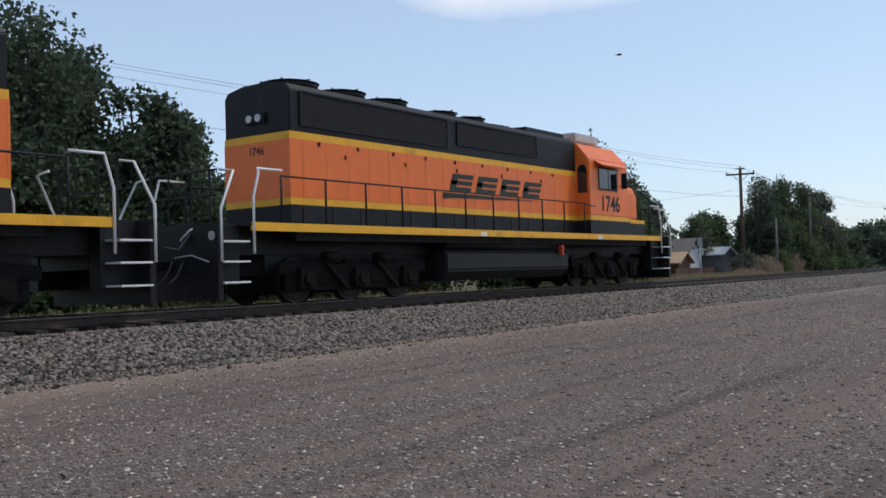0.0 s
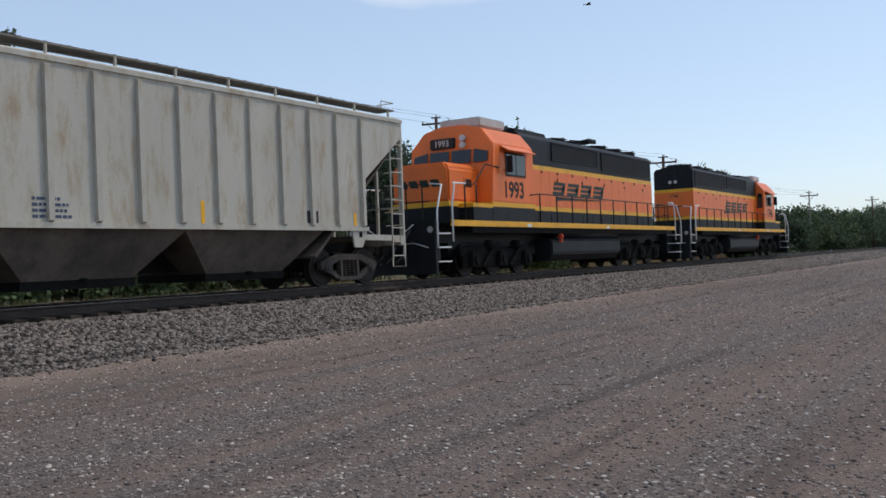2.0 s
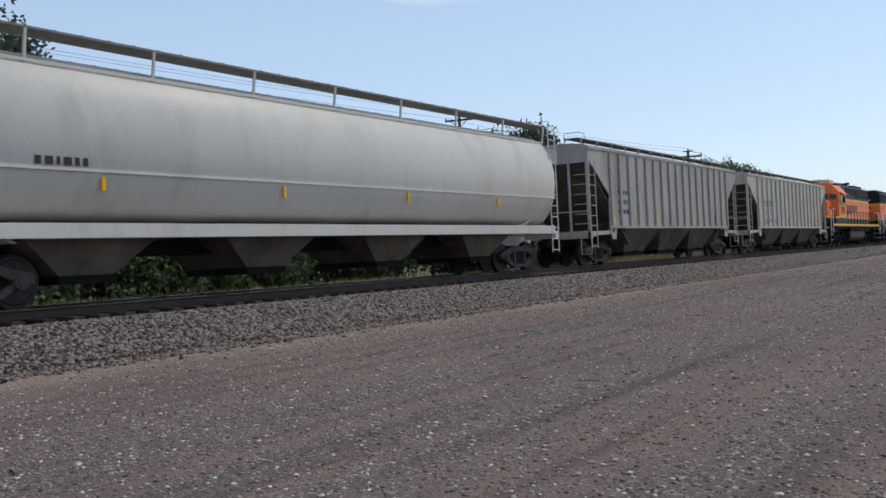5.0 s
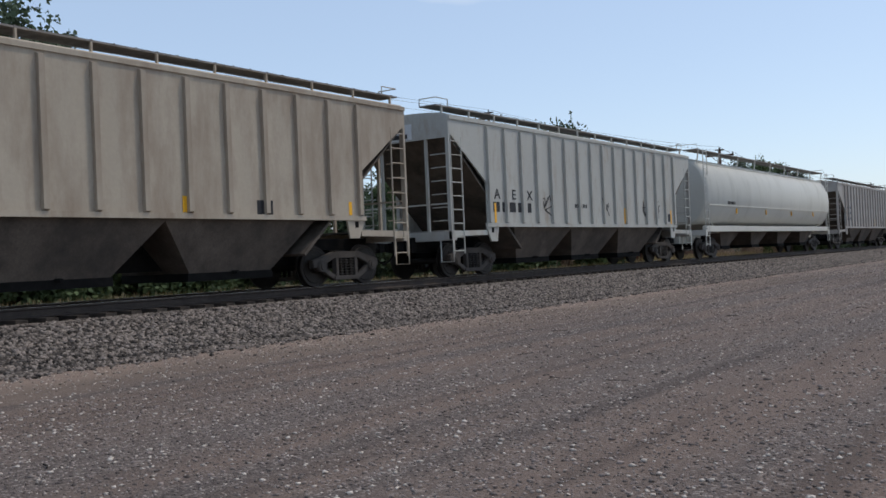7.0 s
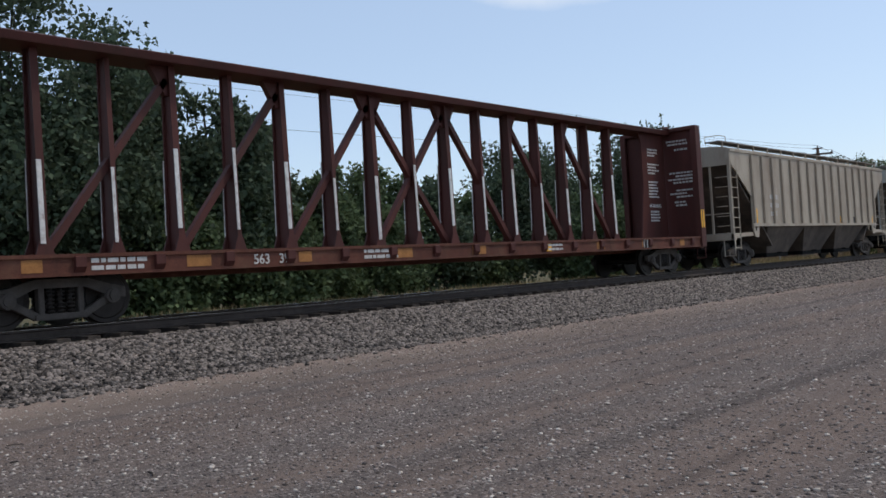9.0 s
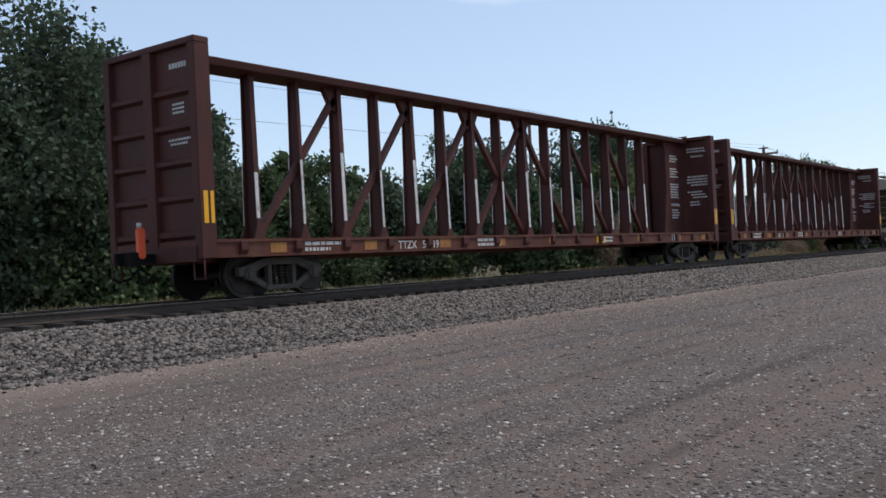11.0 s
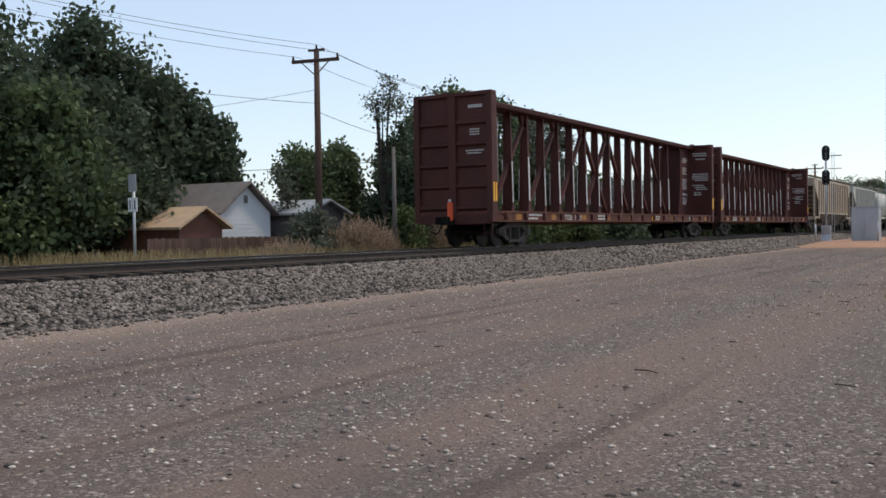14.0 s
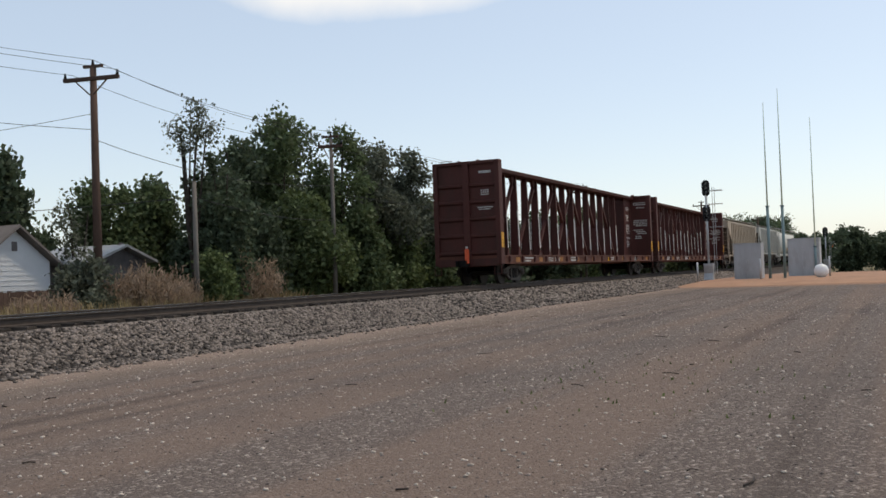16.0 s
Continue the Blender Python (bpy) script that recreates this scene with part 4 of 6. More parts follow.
                plate(bm, s * 1.442, *sorted((e * (h - ya), e * (h - yb))), 1.45, 2.05, s * 0.004)
                part("reflective_stripe", bm, REFLEX, bulk, "yellow reflective stripe")
        bm = bmesh.new()
        box(bm, -1.3, 1.3, *sorted((e * (h - 0.25), e * (h + 0.05))), 0.75, deck - 0.1)
        for s in (-1, 1):
            tube(bm, [(s * 1.3 - 0.2, e * (h - 0.05), 0.8), (s * 1.3 - 0.2, e * (h - 0.05), 0.42), (s * 1.3 + 0.1, e * (h - 0.05), 0.42), (s * 1.3 + 0.1, e * (h - 0.05), 0.8)], 0.02)
        part("end_sill", bm, CBRED, car)
        coupler(car, e * (h + 0.36), e)
        bm = bmesh.new()
        box(bm, -1.2, 1.2, e * (h - 2.3) - 0.3, e * (h - 2.3) + 0.3, 0.83, deck - 0.1)
        part("body_bolster", bm, CBRED, car)
        freight_truck(car, e * (h - 2.3))
    lettering(car, number, 1.376, -h + 6.4, deck - 0.27, 0.26, INKWHITE)
    bars(car, INKWHITE, 1.374, -h + 3.2, deck - 0.14, 2, 1.1, 0.07, 0.05, 1, seed + 20)
    bars(car, INKWHITE, 1.374, -h + 9.4, deck - 0.14, 2, 1.2, 0.07, 0.05, 1, seed + 21)
    bars(car, INKWHITE, 1.374, h - 9.0, deck - 0.14, 2, 0.9, 0.06, 0.05, 1, seed + 22)
    bm = bmesh.new()
    plate(bm, 1.376, h - 4.3, h - 3.8, deck - 0.36, deck - 0.02, 0.005)
    board = part("data_board", bm, INKBLACK, car)
    bm = bmesh.new()
    for a, b, c, d in ((h - 4.27, h - 3.83, -0.34, -0.32), (h - 4.27, h - 3.83, -0.06, -0.04), (h - 4.27, h - 4.24, -0.34, -0.04), (h - 3.86, h - 3.83, -0.34, -0.04), (h - 4.07, h - 4.04, -0.34, -0.04)):
        plate(bm, 1.382, a, b, deck + c, deck + d, 0.004)
    part("board_lines", bm, INKWHITE, board)
    return car


def locomotive(name, label, number, horn_y, y0):
    """a six-axle road switcher, cab towards +y"""
    loco = thing(name, pose(0, 0, 0), label, "locomotive", "locomotives of the train")
    E_, dk = 9.95, 1.66
    # frame and walkway
    bm = bmesh.new()
    box(bm, -1.53, 1.53, -E_, E_, dk - 0.06, dk)
    box(bm, -0.8, 0.8, -E_ - 0.3, E_ + 0.3, 1.05, dk - 0.06)
    box(bm, -0.75, 0.75, -8.9, 8.9, 0.62, 1.1)
    part("frame", bm, BLACK, loco)
    for s in (-1, 1):
        bm = bmesh.new()
        box(bm, *sorted((s * 1.50, s * 1.55)), -E_, E_, dk - 0.16, dk + 0.012)
        edge = part("walkway_edge", bm, YELLOW, loco, "yellow walkway edge stripe")
        bm = bmesh.new()
        plate(bm, s * 1.552, -1.9, -1.6, dk - 0.15, dk - 0.05, s * 0.004)
        plate(bm, s * 1.552, 4.9, 5.2, dk - 0.15, dk - 0.05, s * 0.004)
        pieces("edge_label", bm, WHITEP, edge)
        bm = bmesh.new()
        box(bm, *sorted((s * 1.2, s * 1.5)), -8.7, 8.7, 1.32, dk - 0.07)
        part("side_sill", bm, UNDER, loco)
    # long hood, painted in bands
    y1, hw = 4.5, 1.02
    for z0, z1, mat, nm in ((dk, 2.12, BLACK, "hood_base"), (2.12, 2.27, YELLOW, "hood_stripe"), (2.27, 3.54, ORANGE, "hood_side"), (3.54, 3.70, YELLOW, "hood_stripe")):
        bm = bmesh.new()
        box(bm, -hw, hw, y0, y1, z0, z1)
        part(nm, bm, mat, loco)
    bm = bmesh.new()
    prism_y(bm, [(-hw, 3.70), (hw, 3.70), (hw, 4.60), (hw - 0.10, 4.74), (0.4, 4.84), (-0.4, 4.84), (-hw + 0.10, 4.74), (-hw, 4.60)], y0 + 0.02, y1)
    part("hood_roof", bm, BLACK, loco, bevel=0.02)
    for s in (-1, 1):
        for a, b, lo, hi in ((y0 + 0.35, -2.6, 3.86, 4.56), (-2.1, 2.0, 3.97, 4.56)):
            bm = bmesh.new()
            plate(bm, s * (hw + 0.004), a, b, lo, hi, s * 0.02)
            g = part("radiator_grille", bm, GRILLE, loco, "dark radiator intake screen")
            bm = bmesh.new()
            for ya, yb, za, zb in ((a - 0.04, b + 0.04, hi, hi + 0.03), (a - 0.04, b + 0.04, lo - 0.03, lo), (a - 0.04, a, lo, hi), (b, b + 0.04, lo, hi)):
                plate(bm, s * (hw + 0.002), ya, yb, za, zb, s * 0.04)
            part("grille_frame", bm, BLACK, g)
        door = cached("hood_door", lambda q: box(q, 0, 0.005, -0.362, 0.362, 0, 1.22), ORANGE)
        latch = cached("hood_latch", lambda q: box(q, 0, 0.03, -0.015, 0.015, -0.05, 0.05), BLACK)
        for k in range(17):
            yy = y0 + 0.75 + k * 0.735
            if yy + 0.35 > y1:
                break
            d = shared("hood_door", door, loco, pose(s * (hw + 0.001), yy, 2.30, 0, 0, 0 if s > 0 else 180))
            if k % 3 == 1:
                shared("latch", latch, d, pose(0.005, 0.27, 0.95))
        lower = cached("hood_lower_door", lambda q: box(q, 0, 0.012, -0.44, 0.44, 0, 0.36), BLACK, 0.004)
        for k in range(12):
            yy = y0 + 0.8 + k * 0.94
            shared("lower_door", lower, loco, pose(s * (hw + 0.001), yy, dk + 0.05, 0, 0, 0 if s > 0 else 180))
        bm = bmesh.new()
        for k in range(9):
            yy = y0 + 0.9 + k * 1.3
            box(bm, *sorted((s * hw, s * (hw + 0.03))), yy - 0.03, yy + 0.03, 3.43, 3.52)
            part("lifting_lug", bm, BLACK, loco)
            bm = bmesh.new()
        # the railroad's mark as plain slanted blocks and a wedge
        bm = bmesh.new()
        mid = -0.55
        for k in range(4):
            c = mid - 2.0 + k * 1.22
            for a, b, lo, hi in ((0.0, 0.98, 0.0, 0.11), (0.0, 0.98, 0.17, 0.28), (0.0, 0.98, 0.34, 0.46), (0.0, 0.26, 0.11, 0.34)):
                x = s * (hw + 0.016)
                q = [(c + a + s * lo * 0.4, 2.72 + lo), (c + b + s * lo * 0.4, 2.72 + lo), (c + b + s * hi * 0.4, 2.72 + hi), (c + a + s * hi * 0.4, 2.72 + hi)]
                prism_x(bm, q, x, x + s * 0.004)
        tip = mid + s * 2.7
        tail = mid - s * 2.3
        prism_x(bm, [(tail, 2.66), (tail, 2.50), (tail + s * 0.6, 2.54), (tip, 2.64)], s * (hw + 0.016), s * (hw + 0.02))
        pieces("hood_emblem", bm, GREENBAR, loco, "dark green slanted emblem block")
    # rear end of the hood
    bm = bmesh.new()
    box(bm, -hw - 0.004, hw + 0.004, y0 - 0.006, y0 + 0.05, 2.27, 3.54)
    part("hood_end", bm, ORANGE, loco)
    lettering(loco, number, 0, y0 - 0.008, 3.26, 0.25, INKBLACK, -1, face="y", bold=0.010)
    bm = bmesh.new()
    box(bm, -0.32, 0.32, y0 - 0.05, y0 + 0.04, 3.95, 4.18)
    hl = part("headlight_box", bm, BLACK, loco, bevel=0.02)
    for x in (-0.14, 0.14):
        bm = bmesh.new()
        cyl(bm, (x, y0 - 0.05, 4.06), (x, y0 - 0.09, 4.06), 0.085, 14)
        part("headlight", bm, LAMPW, hl, "pale round headlight lens")
    # roof fans and equipment
    for yy, r, zz in ((-7.3, 0.66, 4.82), (-5.65, 0.66, 4.82), (-4.0, 0.66, 4.82), (-1.6, 0.55, 4.82), (-0.2, 0.55, 4.82), (2.6, 0.3, 4.82)):
        bm = bmesh.new()
        cyl(bm, (0, yy, zz), (0, yy, zz + 0.14), r, 24)
        cyl(bm, (0, yy, zz + 0.14), (0, yy, zz + 0.17), r + 0.04, 24, r - 0.05)
        fan = part("roof_fan", bm, BLACK, loco, "round black roof fan housing")
        bm = bmesh.new()
        for k in range(3):
            a = k * math.pi / 3
            beam(bm, (-r * math.cos(a), yy - r * math.sin(a), zz + 0.18), (r * math.cos(a), yy + r * math.sin(a), zz + 0.18), 0.03, 0.02)
        part("fan_guard", bm, GRILLE, fan)
    bm = bmesh.new()
    box(bm, -0.75, 0.75, 1.9, 4.3, 4.5, 4.92)
    box(bm, -0.3, 0.3, 0.8, 1.7, 4.6, 4.94)
    part("roof_box", bm, BLACK, loco, bevel=0.03)
    if horn_y is not None:
        bm = bmesh.new()
        cyl(bm, (0, horn_y, 4.7), (0, horn_y, 5.12), 0.035, 8)
        beam(bm, (0, horn_y - 0.34, 5.1), (0, horn_y + 0.34, 5.1), 0.05, 0.05)
        for k in (-0.3, 0, 0.3):
            cyl(bm, (0.05, horn_y + k, 5.16), (0.5, horn_y + k, 5.16), 0.04, 10, 0.12)
            cyl(bm, (0.05, horn_y + k, 5.16), (-0.35, horn_y + k, 5.16), 0.04, 10, 0.1)
        part("air_horn", bm, GRILLE, loco, "cluster of black trumpet horns")
    # cab
    ca, cb = 4.5, 7.42
    skin = [(-1.5, 2.27), (1.5, 2.27), (1.5, 4.08), (1.05, 4.62), (0.4, 4.78), (-0.4, 4.78), (-1.05, 4.62), (-1.5, 4.08)]
    bm = bmesh.new()
    a = [bm.verts.new((x, ca, z)) for x, z in skin]
    b = [bm.verts.new((x, cb - (0.0 if z < 3.2 else (z - 3.2) * 0.16), z)) for x, z in skin]
    k = len(skin)
    for i in range(k):
        bm.faces.new((a[i], a[(i + 1) % k], b[(i + 1) % k], b[i]))
    bm.faces.new(a[::-1])
    bm.faces.new(b)
    cab = part("cab", bm, ORANGE, loco, "orange steel cab", bevel=0.03)
    bm = bmesh.new()
    box(bm, -1.51, 1.51, ca, cb, 2.12, 2.27)
    part("cab_stripe", bm, YELLOW, loco)
    bm = bmesh.new()
    box(bm, -1.51, 1.51, ca, cb, dk, 2.12)
    part("cab_base", bm, BLACK, loco)
    for s in (-1, 1):
        bm = bmesh.new()
        plate(bm, s * 1.503, ca + 0.62, ca + 2.0, 3.12, 3.86, s * 0.02)
        fr = part("cab_window_frame", bm, BLACK, cab)
        bm = bmesh.new()
        plate(bm, s * 1.523, ca + 0.67, ca + 1.28, 3.17, 3.81, s * 0.004)
        plate(bm, s * 1.523, ca + 1.34, ca + 1.95, 3.17, 3.81, s * 0.004)
        pieces("window_pane", bm, GLASS, fr)
        bm = bmesh.new()
        prism_x(bm, [(ca + 0.4, 3.9), (ca + 2.3, 3.9), (ca + 2.3, 3.93), (ca + 0.4, 3.93)], s * 1.5, s * 1.52)
        v = [bm.verts.new(p) for p in ((s * 1.42, ca + 0.38, 4.08), (s * 1.42, ca + 2.3, 4.08), (s * 1.78, ca + 2.3, 3.86), (s * 1.78, ca + 0.38, 3.86), (s * 1.42, ca + 0.38, 4.11), (s * 1.42, ca + 2.3, 4.11), (s * 1.79, ca + 2.3, 3.89), (s * 1.79, ca + 0.38, 3.89))]
        for f in ((3, 2, 1, 0), (4, 5, 6, 7), (0, 1, 5, 4), (1, 2, 6, 5), (2, 3, 7, 6), (3, 0, 4, 7)):
            bm.faces.new([v[i] for i in f])
        part("window_awning", bm, ORANGE, cab, "orange sunshade over the side window")
        bm = bmesh.new()
        prism_y(bm, [(s * 1.09, 3.0), (s * 1.42, 3.0), (s * 1.42, 3.75), (s * 1.34, 3.9), (s * 1.17, 3.9), (s * 1.09, 3.75)], ca - 0.012, ca - 0.002)
        part("door_window", bm, GLASS, cab, "dark rounded window in the cab's rear wall")
        bm = bmesh.new()
        beam(bm, (s * 1.72, ca + 2.1, 3.2), (s * 1.72, ca + 2.1, 3.72), 0.2, 0.04)
        tube(bm, [(s * 1.5, ca + 2.1, 3.3), (s * 1.64, ca + 2.1, 3.3)], 0.012)
        part("side_mirror", bm, BLACK, cab)
        lettering(loco, number, s * 1.504, (ca + cb) / 2, 2.44, 0.72, INKBLACK, s, 1.0, bold=0.022)
    bm = bmesh.new()
    yy = cb - 0.055
    for x0, x1 in ((-1.35, -0.85), (-0.75, -0.05), (0.05, 0.75), (0.85, 1.35)):
        v = [(x0, 3.54), (x1, 3.54), (x1, 3.96 if abs(x1) < 1 else 3.86), (x0, 3.96 if abs(x0) < 1 else 3.86)]
        a = [bm.verts.new((x, cb - (z - 3.2) * 0.16 + 0.004, z)) for x, z in v]
        b = [bm.verts.new((x, cb - (z - 3.2) * 0.16 + 0.02, z)) for x, z in v]
        for i in range(4):
            bm.faces.new((a[i], a[(i + 1) % 4], b[(i + 1) % 4], b[i]))
        bm.faces.new(a[::-1])
        bm.faces.new(b)
    pieces("windshield", bm, GLASS, cab, "dark windshield pane")
    bm = bmesh.new()
    box(bm, -0.15, 0.75, cb - 0.26, cb - 0.08, 4.05, 4.38)
    nb = part("number_board", bm, INKBLACK, cab, "black number board with white digits", bevel=0.03)
    lettering(nb, number, 0.30, cb - 0.076, 4.12, 0.28, INKWHITE, 1, face="y")
    bm = bmesh.new()
    for z in (4.12, 4.34):
        cyl(bm, (-0.45, cb - 0.25, z), (-0.45, cb - 0.06, z), 0.10, 14)
    pieces("headlight", bm, LAMPW, cab)
    bm = bmesh.new()
    box(bm, -0.75, 0.75, ca + 0.5, ca + 2.2, 4.74, 5.06)
    part("air_conditioner", bm, GREYAC, cab, "pale rooftop air conditioner box", bevel=0.05)
    bm = bmesh.new()
    box(bm, -0.5, 0.5, ca - 1.0, ca + 0.2, 4.65, 4.98)
    part("exhaust_housing", bm, BLACK, loco, bevel=0.04)
    # low nose
    bm = bmesh.new()
    na, nb_ = cb, 9.15
    prism_y(bm, [(-1.0, 2.27), (1.0, 2.27), (1.0, 3.26), (0.86, 3.44), (-0.86, 3.44), (-1.0, 3.26)], na, nb_)
    part("nose", bm, ORANGE, loco, "orange low short hood", bevel=0.06)
    for z0, z1, mat in ((2.12, 2.27, YELLOW), (dk, 2.12, BLACK)):
        bm = bmesh.new()
        box(bm, -1.003, 1.003, na, nb_ + 0.005, z0, z1)
        part("nose_base", bm, mat, loco)
    bm = bmesh.new()
    for k in range(4):
        c = -0.72 + k * 0.38
        prism_y(bm, [(c, 2.72), (c + 0.3, 2.72), (c + 0.38, 2.94), (c + 0.08, 2.94)], nb_ + 0.002, nb_ + 0.008)
    pieces("nose_emblem", bm, GREENBAR, loco, "dark emblem block on the nose")
    bm = bmesh.new()
    plate(bm, 1.003, na + 0.35, na + 0.85, 2.3, 3.02, 0.012)
    plate(bm, -1.003, na + 0.35, na + 0.85, 2.3, 3.02, -0.012)
    pieces("nose_door", bm, ORANGE, loco)
    bm = bmesh.new()
    plate(bm, 1.016, na + 0.42, na + 0.78, 2.72, 2.96, 0.006)
    plate(bm, -1.016, na + 0.42, na + 0.78, 2.72, 2.96, -0.006)
    pieces("nose_window", bm, GLASS, loco)
    for s in (-1, 1):
        bm = bmesh.new()
        box(bm, *sorted((s * 0.95, s * 1.50)), ca + 0.1, 8.6, dk, 2.08)
        box(bm, *sorted((s * 1.0, s * 1.49)), ca + 0.1, 8.55, 2.08, 2.10)
        part("battery_box", bm, BLACK, loco, bevel=0.01)
        bm = bmesh.new()
        box(bm, *sorted((s * 1.0, s * 1.505)), cb - 0.2, 8.62, 2.08, 2.20)
        part("battery_stripe", bm, YELLOW, loco)
    # ends: pilot, steps, grab irons
    for e in (-1, 1):
        bm = bmesh.new()
        box(bm, -1.5, 1.5, *sorted((e * (E_ + 0.72), e * (E_ + 0.84))), 0.16, dk)
        box(bm, -0.75, 0.75, *sorted((e * E_, e * (E_ + 0.75))), 0.8, dk)
        part("pilot", bm, BLACK, loco)
        for s in (-1, 1):
            bm = bmesh.new()
            tube(bm, [(s * 0.5, e * (E_ + 0.84), 1.30), (s * 0.5, e * (E_ + 0.92), 1.34), (s * 0.78, e * (E_ + 0.92), 1.52), (s * 0.78, e * (E_ + 0.84), 1.56)], 0.018, 6)
            part("pilot_handhold", bm, WHITEP, loco, "short white handhold on the pilot")
            bm = bmesh.new()
            tube(bm, [(s * 0.3, e * (E_ + 0.9), 1.0), (s * 0.8, e * (E_ + 0.9), 1.04), (s * 1.3, e * (E_ + 0.9), 0.9)], 0.018, 6)
            part("cut_lever", bm, SILVER, loco, "bare steel uncoupling lever")
            bm = bmesh.new()
            tube(bm, [(s * 0.7, e * (E_ + 0.84), 1.45), (s * 0.62, e * (E_ + 1.05), 1.15), (s * 0.5, e * (E_ + 1.3), 1.2)], 0.03, 6)
            part("jumper_cable", bm, HOSE, loco, "drooping grey jumper cable")
        for s in (-1, 1):
            bm = bmesh.new()
            for z in (0.48, 0.88, 1.27):
                box(bm, *sorted((s * 1.12, s * 1.56)), *sorted((e * (E_ + 0.08), e * (E_ + 0.74))), z, z + 0.035)
                part("step", bm, WHITEP, loco, "white-edged boarding step")
                bm = bmesh.new()
            bm.free()
            bm = bmesh.new()
            box(bm, *sorted((s * 0.8, s * 1.12)), *sorted((e * (E_ - 0.02), e * (E_ + 0.72))), 0.45, dk)
            part("step_well", bm, BLACK, loco)
            bm = bmesh.new()
            tube(bm, [(s * 1.56, e * (E_ - 0.03), 1.05), (s * 1.56, e * (E_ - 0.03), dk + 0.5), (s * 1.56, e * (E_ - 0.18), dk + 1.0), (s * 1.53, e * (E_ - 0.18), dk + 1.08), (s * 1.53, e * (E_ - 0.85), dk + 1.08)], 0.026, 8)
            tube(bm, [(s * 1.56, e * (E_ + 0.80), 0.9), (s * 1.56, e * (E_ + 0.80), dk + 0.25), (s * 1.50, e * (E_ + 0.42), dk + 1.0), (s * 1.1, e * (E_ + 0.42), dk + 1.05)], 0.026, 8)
            part("grab_iron", bm, WHITEP, loco, "white bent grab iron")
            bm = bmesh.new()
            cyl(bm, (s * 1.35, e * (E_ + 0.85), 1.4), (s * 1.35, e * (E_ + 0.87), 1.4), 0.09, 14)
            part("air_connection", bm, LAMPW, loco)
        bm = bmesh.new()
        for x in (-0.9, -0.35, 0.35, 0.9):
            cyl(bm, (x, e * (E_ + 0.5), dk), (x, e * (E_ + 0.5), dk + 1.05), 0.022, 6)
        for z in (0.55, 1.05):
            cyl(bm, (-1.1, e * (E_ + 0.5), dk + z), (1.1, e * (E_ + 0.5), dk + z), 0.018, 6)
        part("end_railing", bm, BLACK, loco)
        bm = bmesh.new()
        for k in range(4):
            x = -0.5 + 0.33 * k
            tube(bm, [(x, e * (E_ + 0.84), 0.95), (x + 0.03, e * (E_ + 1.02), 0.65), (x + 0.06, e * (E_ + 1.25), 0.5)], 0.022, 6)
        pieces("brake_hose", bm, HOSE, loco)
        coupler(loco, e * (E_ + 1.2), e)
    # side railings
    for s in (-1, 1):
        posts = [-E_ + 0.85 + 1.32 * k for k in range(11)]
        post = cached("railing_post", lambda q: cyl(q, (0, 0, 0), (0, 0, 1.09), 0.024, 8), BLACK)
        for y in posts:
            shared("railing_post", post, loco, pose(s * 1.5, y, dk - 0.12))
        bm = bmesh.new()
        tube(bm, [(s * 1.5, posts[0], dk + 0.97)] + [(s * 1.5, y, dk + 0.97) for y in posts[1:]] + [(s * 1.5, ca + 0.35, dk + 0.9)], 0.02, 6)
        part("handrail", bm, BLACK, loco)
        bm = bmesh.new()
        tube(bm, [(s * 1.5, E_ - 0.85, dk + 1.07), (s * 1.45, cb + 1.0, dk + 1.1), (s * 1.45, cb + 0.3, dk + 1.75), (s * 1.52, cb - 0.5, dk + 1.68)], 0.02, 6)
        for y in (E_ - 0.9, cb + 0.95):
            cyl(bm, (s * 1.48, y, dk), (s * 1.48, y, dk + 1.08), 0.024, 8)
        part("nose_handrail", bm, BLACK, loco)
    # tank, reservoirs and trucks
    bm = bmesh.new()
    prism_y(bm, [(-1.42, 1.05), (-1.42, 0.62), (-1.2, 0.36), (1.2, 0.36), (1.42, 0.62), (1.42, 1.05), (1.3, 1.16), (-1.3, 1.16)], -3.3, 3.1)
    tank = part("fuel_tank", bm, BLACK, loco, "long black fuel tank", bevel=0.04)
    bm = bmesh.new()
    for s in (-1, 1):
        cyl(bm, (s * 1.2, -3.2, 1.30), (s * 1.2, 2.4, 1.30), 0.15, 14)
    pieces("air_reservoir", bm, BLACK, loco)
    for s in (-1, 1):
        bm = bmesh.new()
        cyl(bm, (s * 1.35, 2.52, 1.2), (s * 1.58, 2.52, 1.2), 0.05, 10)
        box(bm, *sorted((s * 1.45, s * 1.55)), 2.47, 2.58, 1.0, 1.3)
        part("fuel_filler", bm, REDP, tank, "red fuel filler and cut-off")
    for e in (-1, 1):
        t = part("truck", _truck_frame(), UNDER, loco, "grimy six-wheel truck", bevel=0.02)
        t.matrix_basis = pose(0, e * 6.35, 0)
        for s in (-1, 1):
            for y in (-1.75, 0, 1.75):
                bm = bmesh.new()
                box(bm, *sorted((s * 1.12, s * 1.26)), y - 0.24, y + 0.24, 0.32, 0.76)
                cyl(bm, (s * 1.26, y, 0.52), (s * 1.32, y, 0.52), 0.14, 12)
                part("journal_box", bm, UNDER, t)
            for y in (-0.88, 0.88):
                bm = bmesh.new()
                cyl(bm, (s * 1.2, y - 0.35, 0.98), (s * 1.2, y + 0.1, 0.98), 0.13, 12)
                beam(bm, (s * 1.22, y - 0.3, 0.9), (s * 1.22, y + 0.4, 0.30), 0.06, 0.10)
                part("brake_cylinder", bm, UNDER, t)
        for y in (-1.75, 0, 1.75):
            wheelset(t, y, 0.51)
    return loco


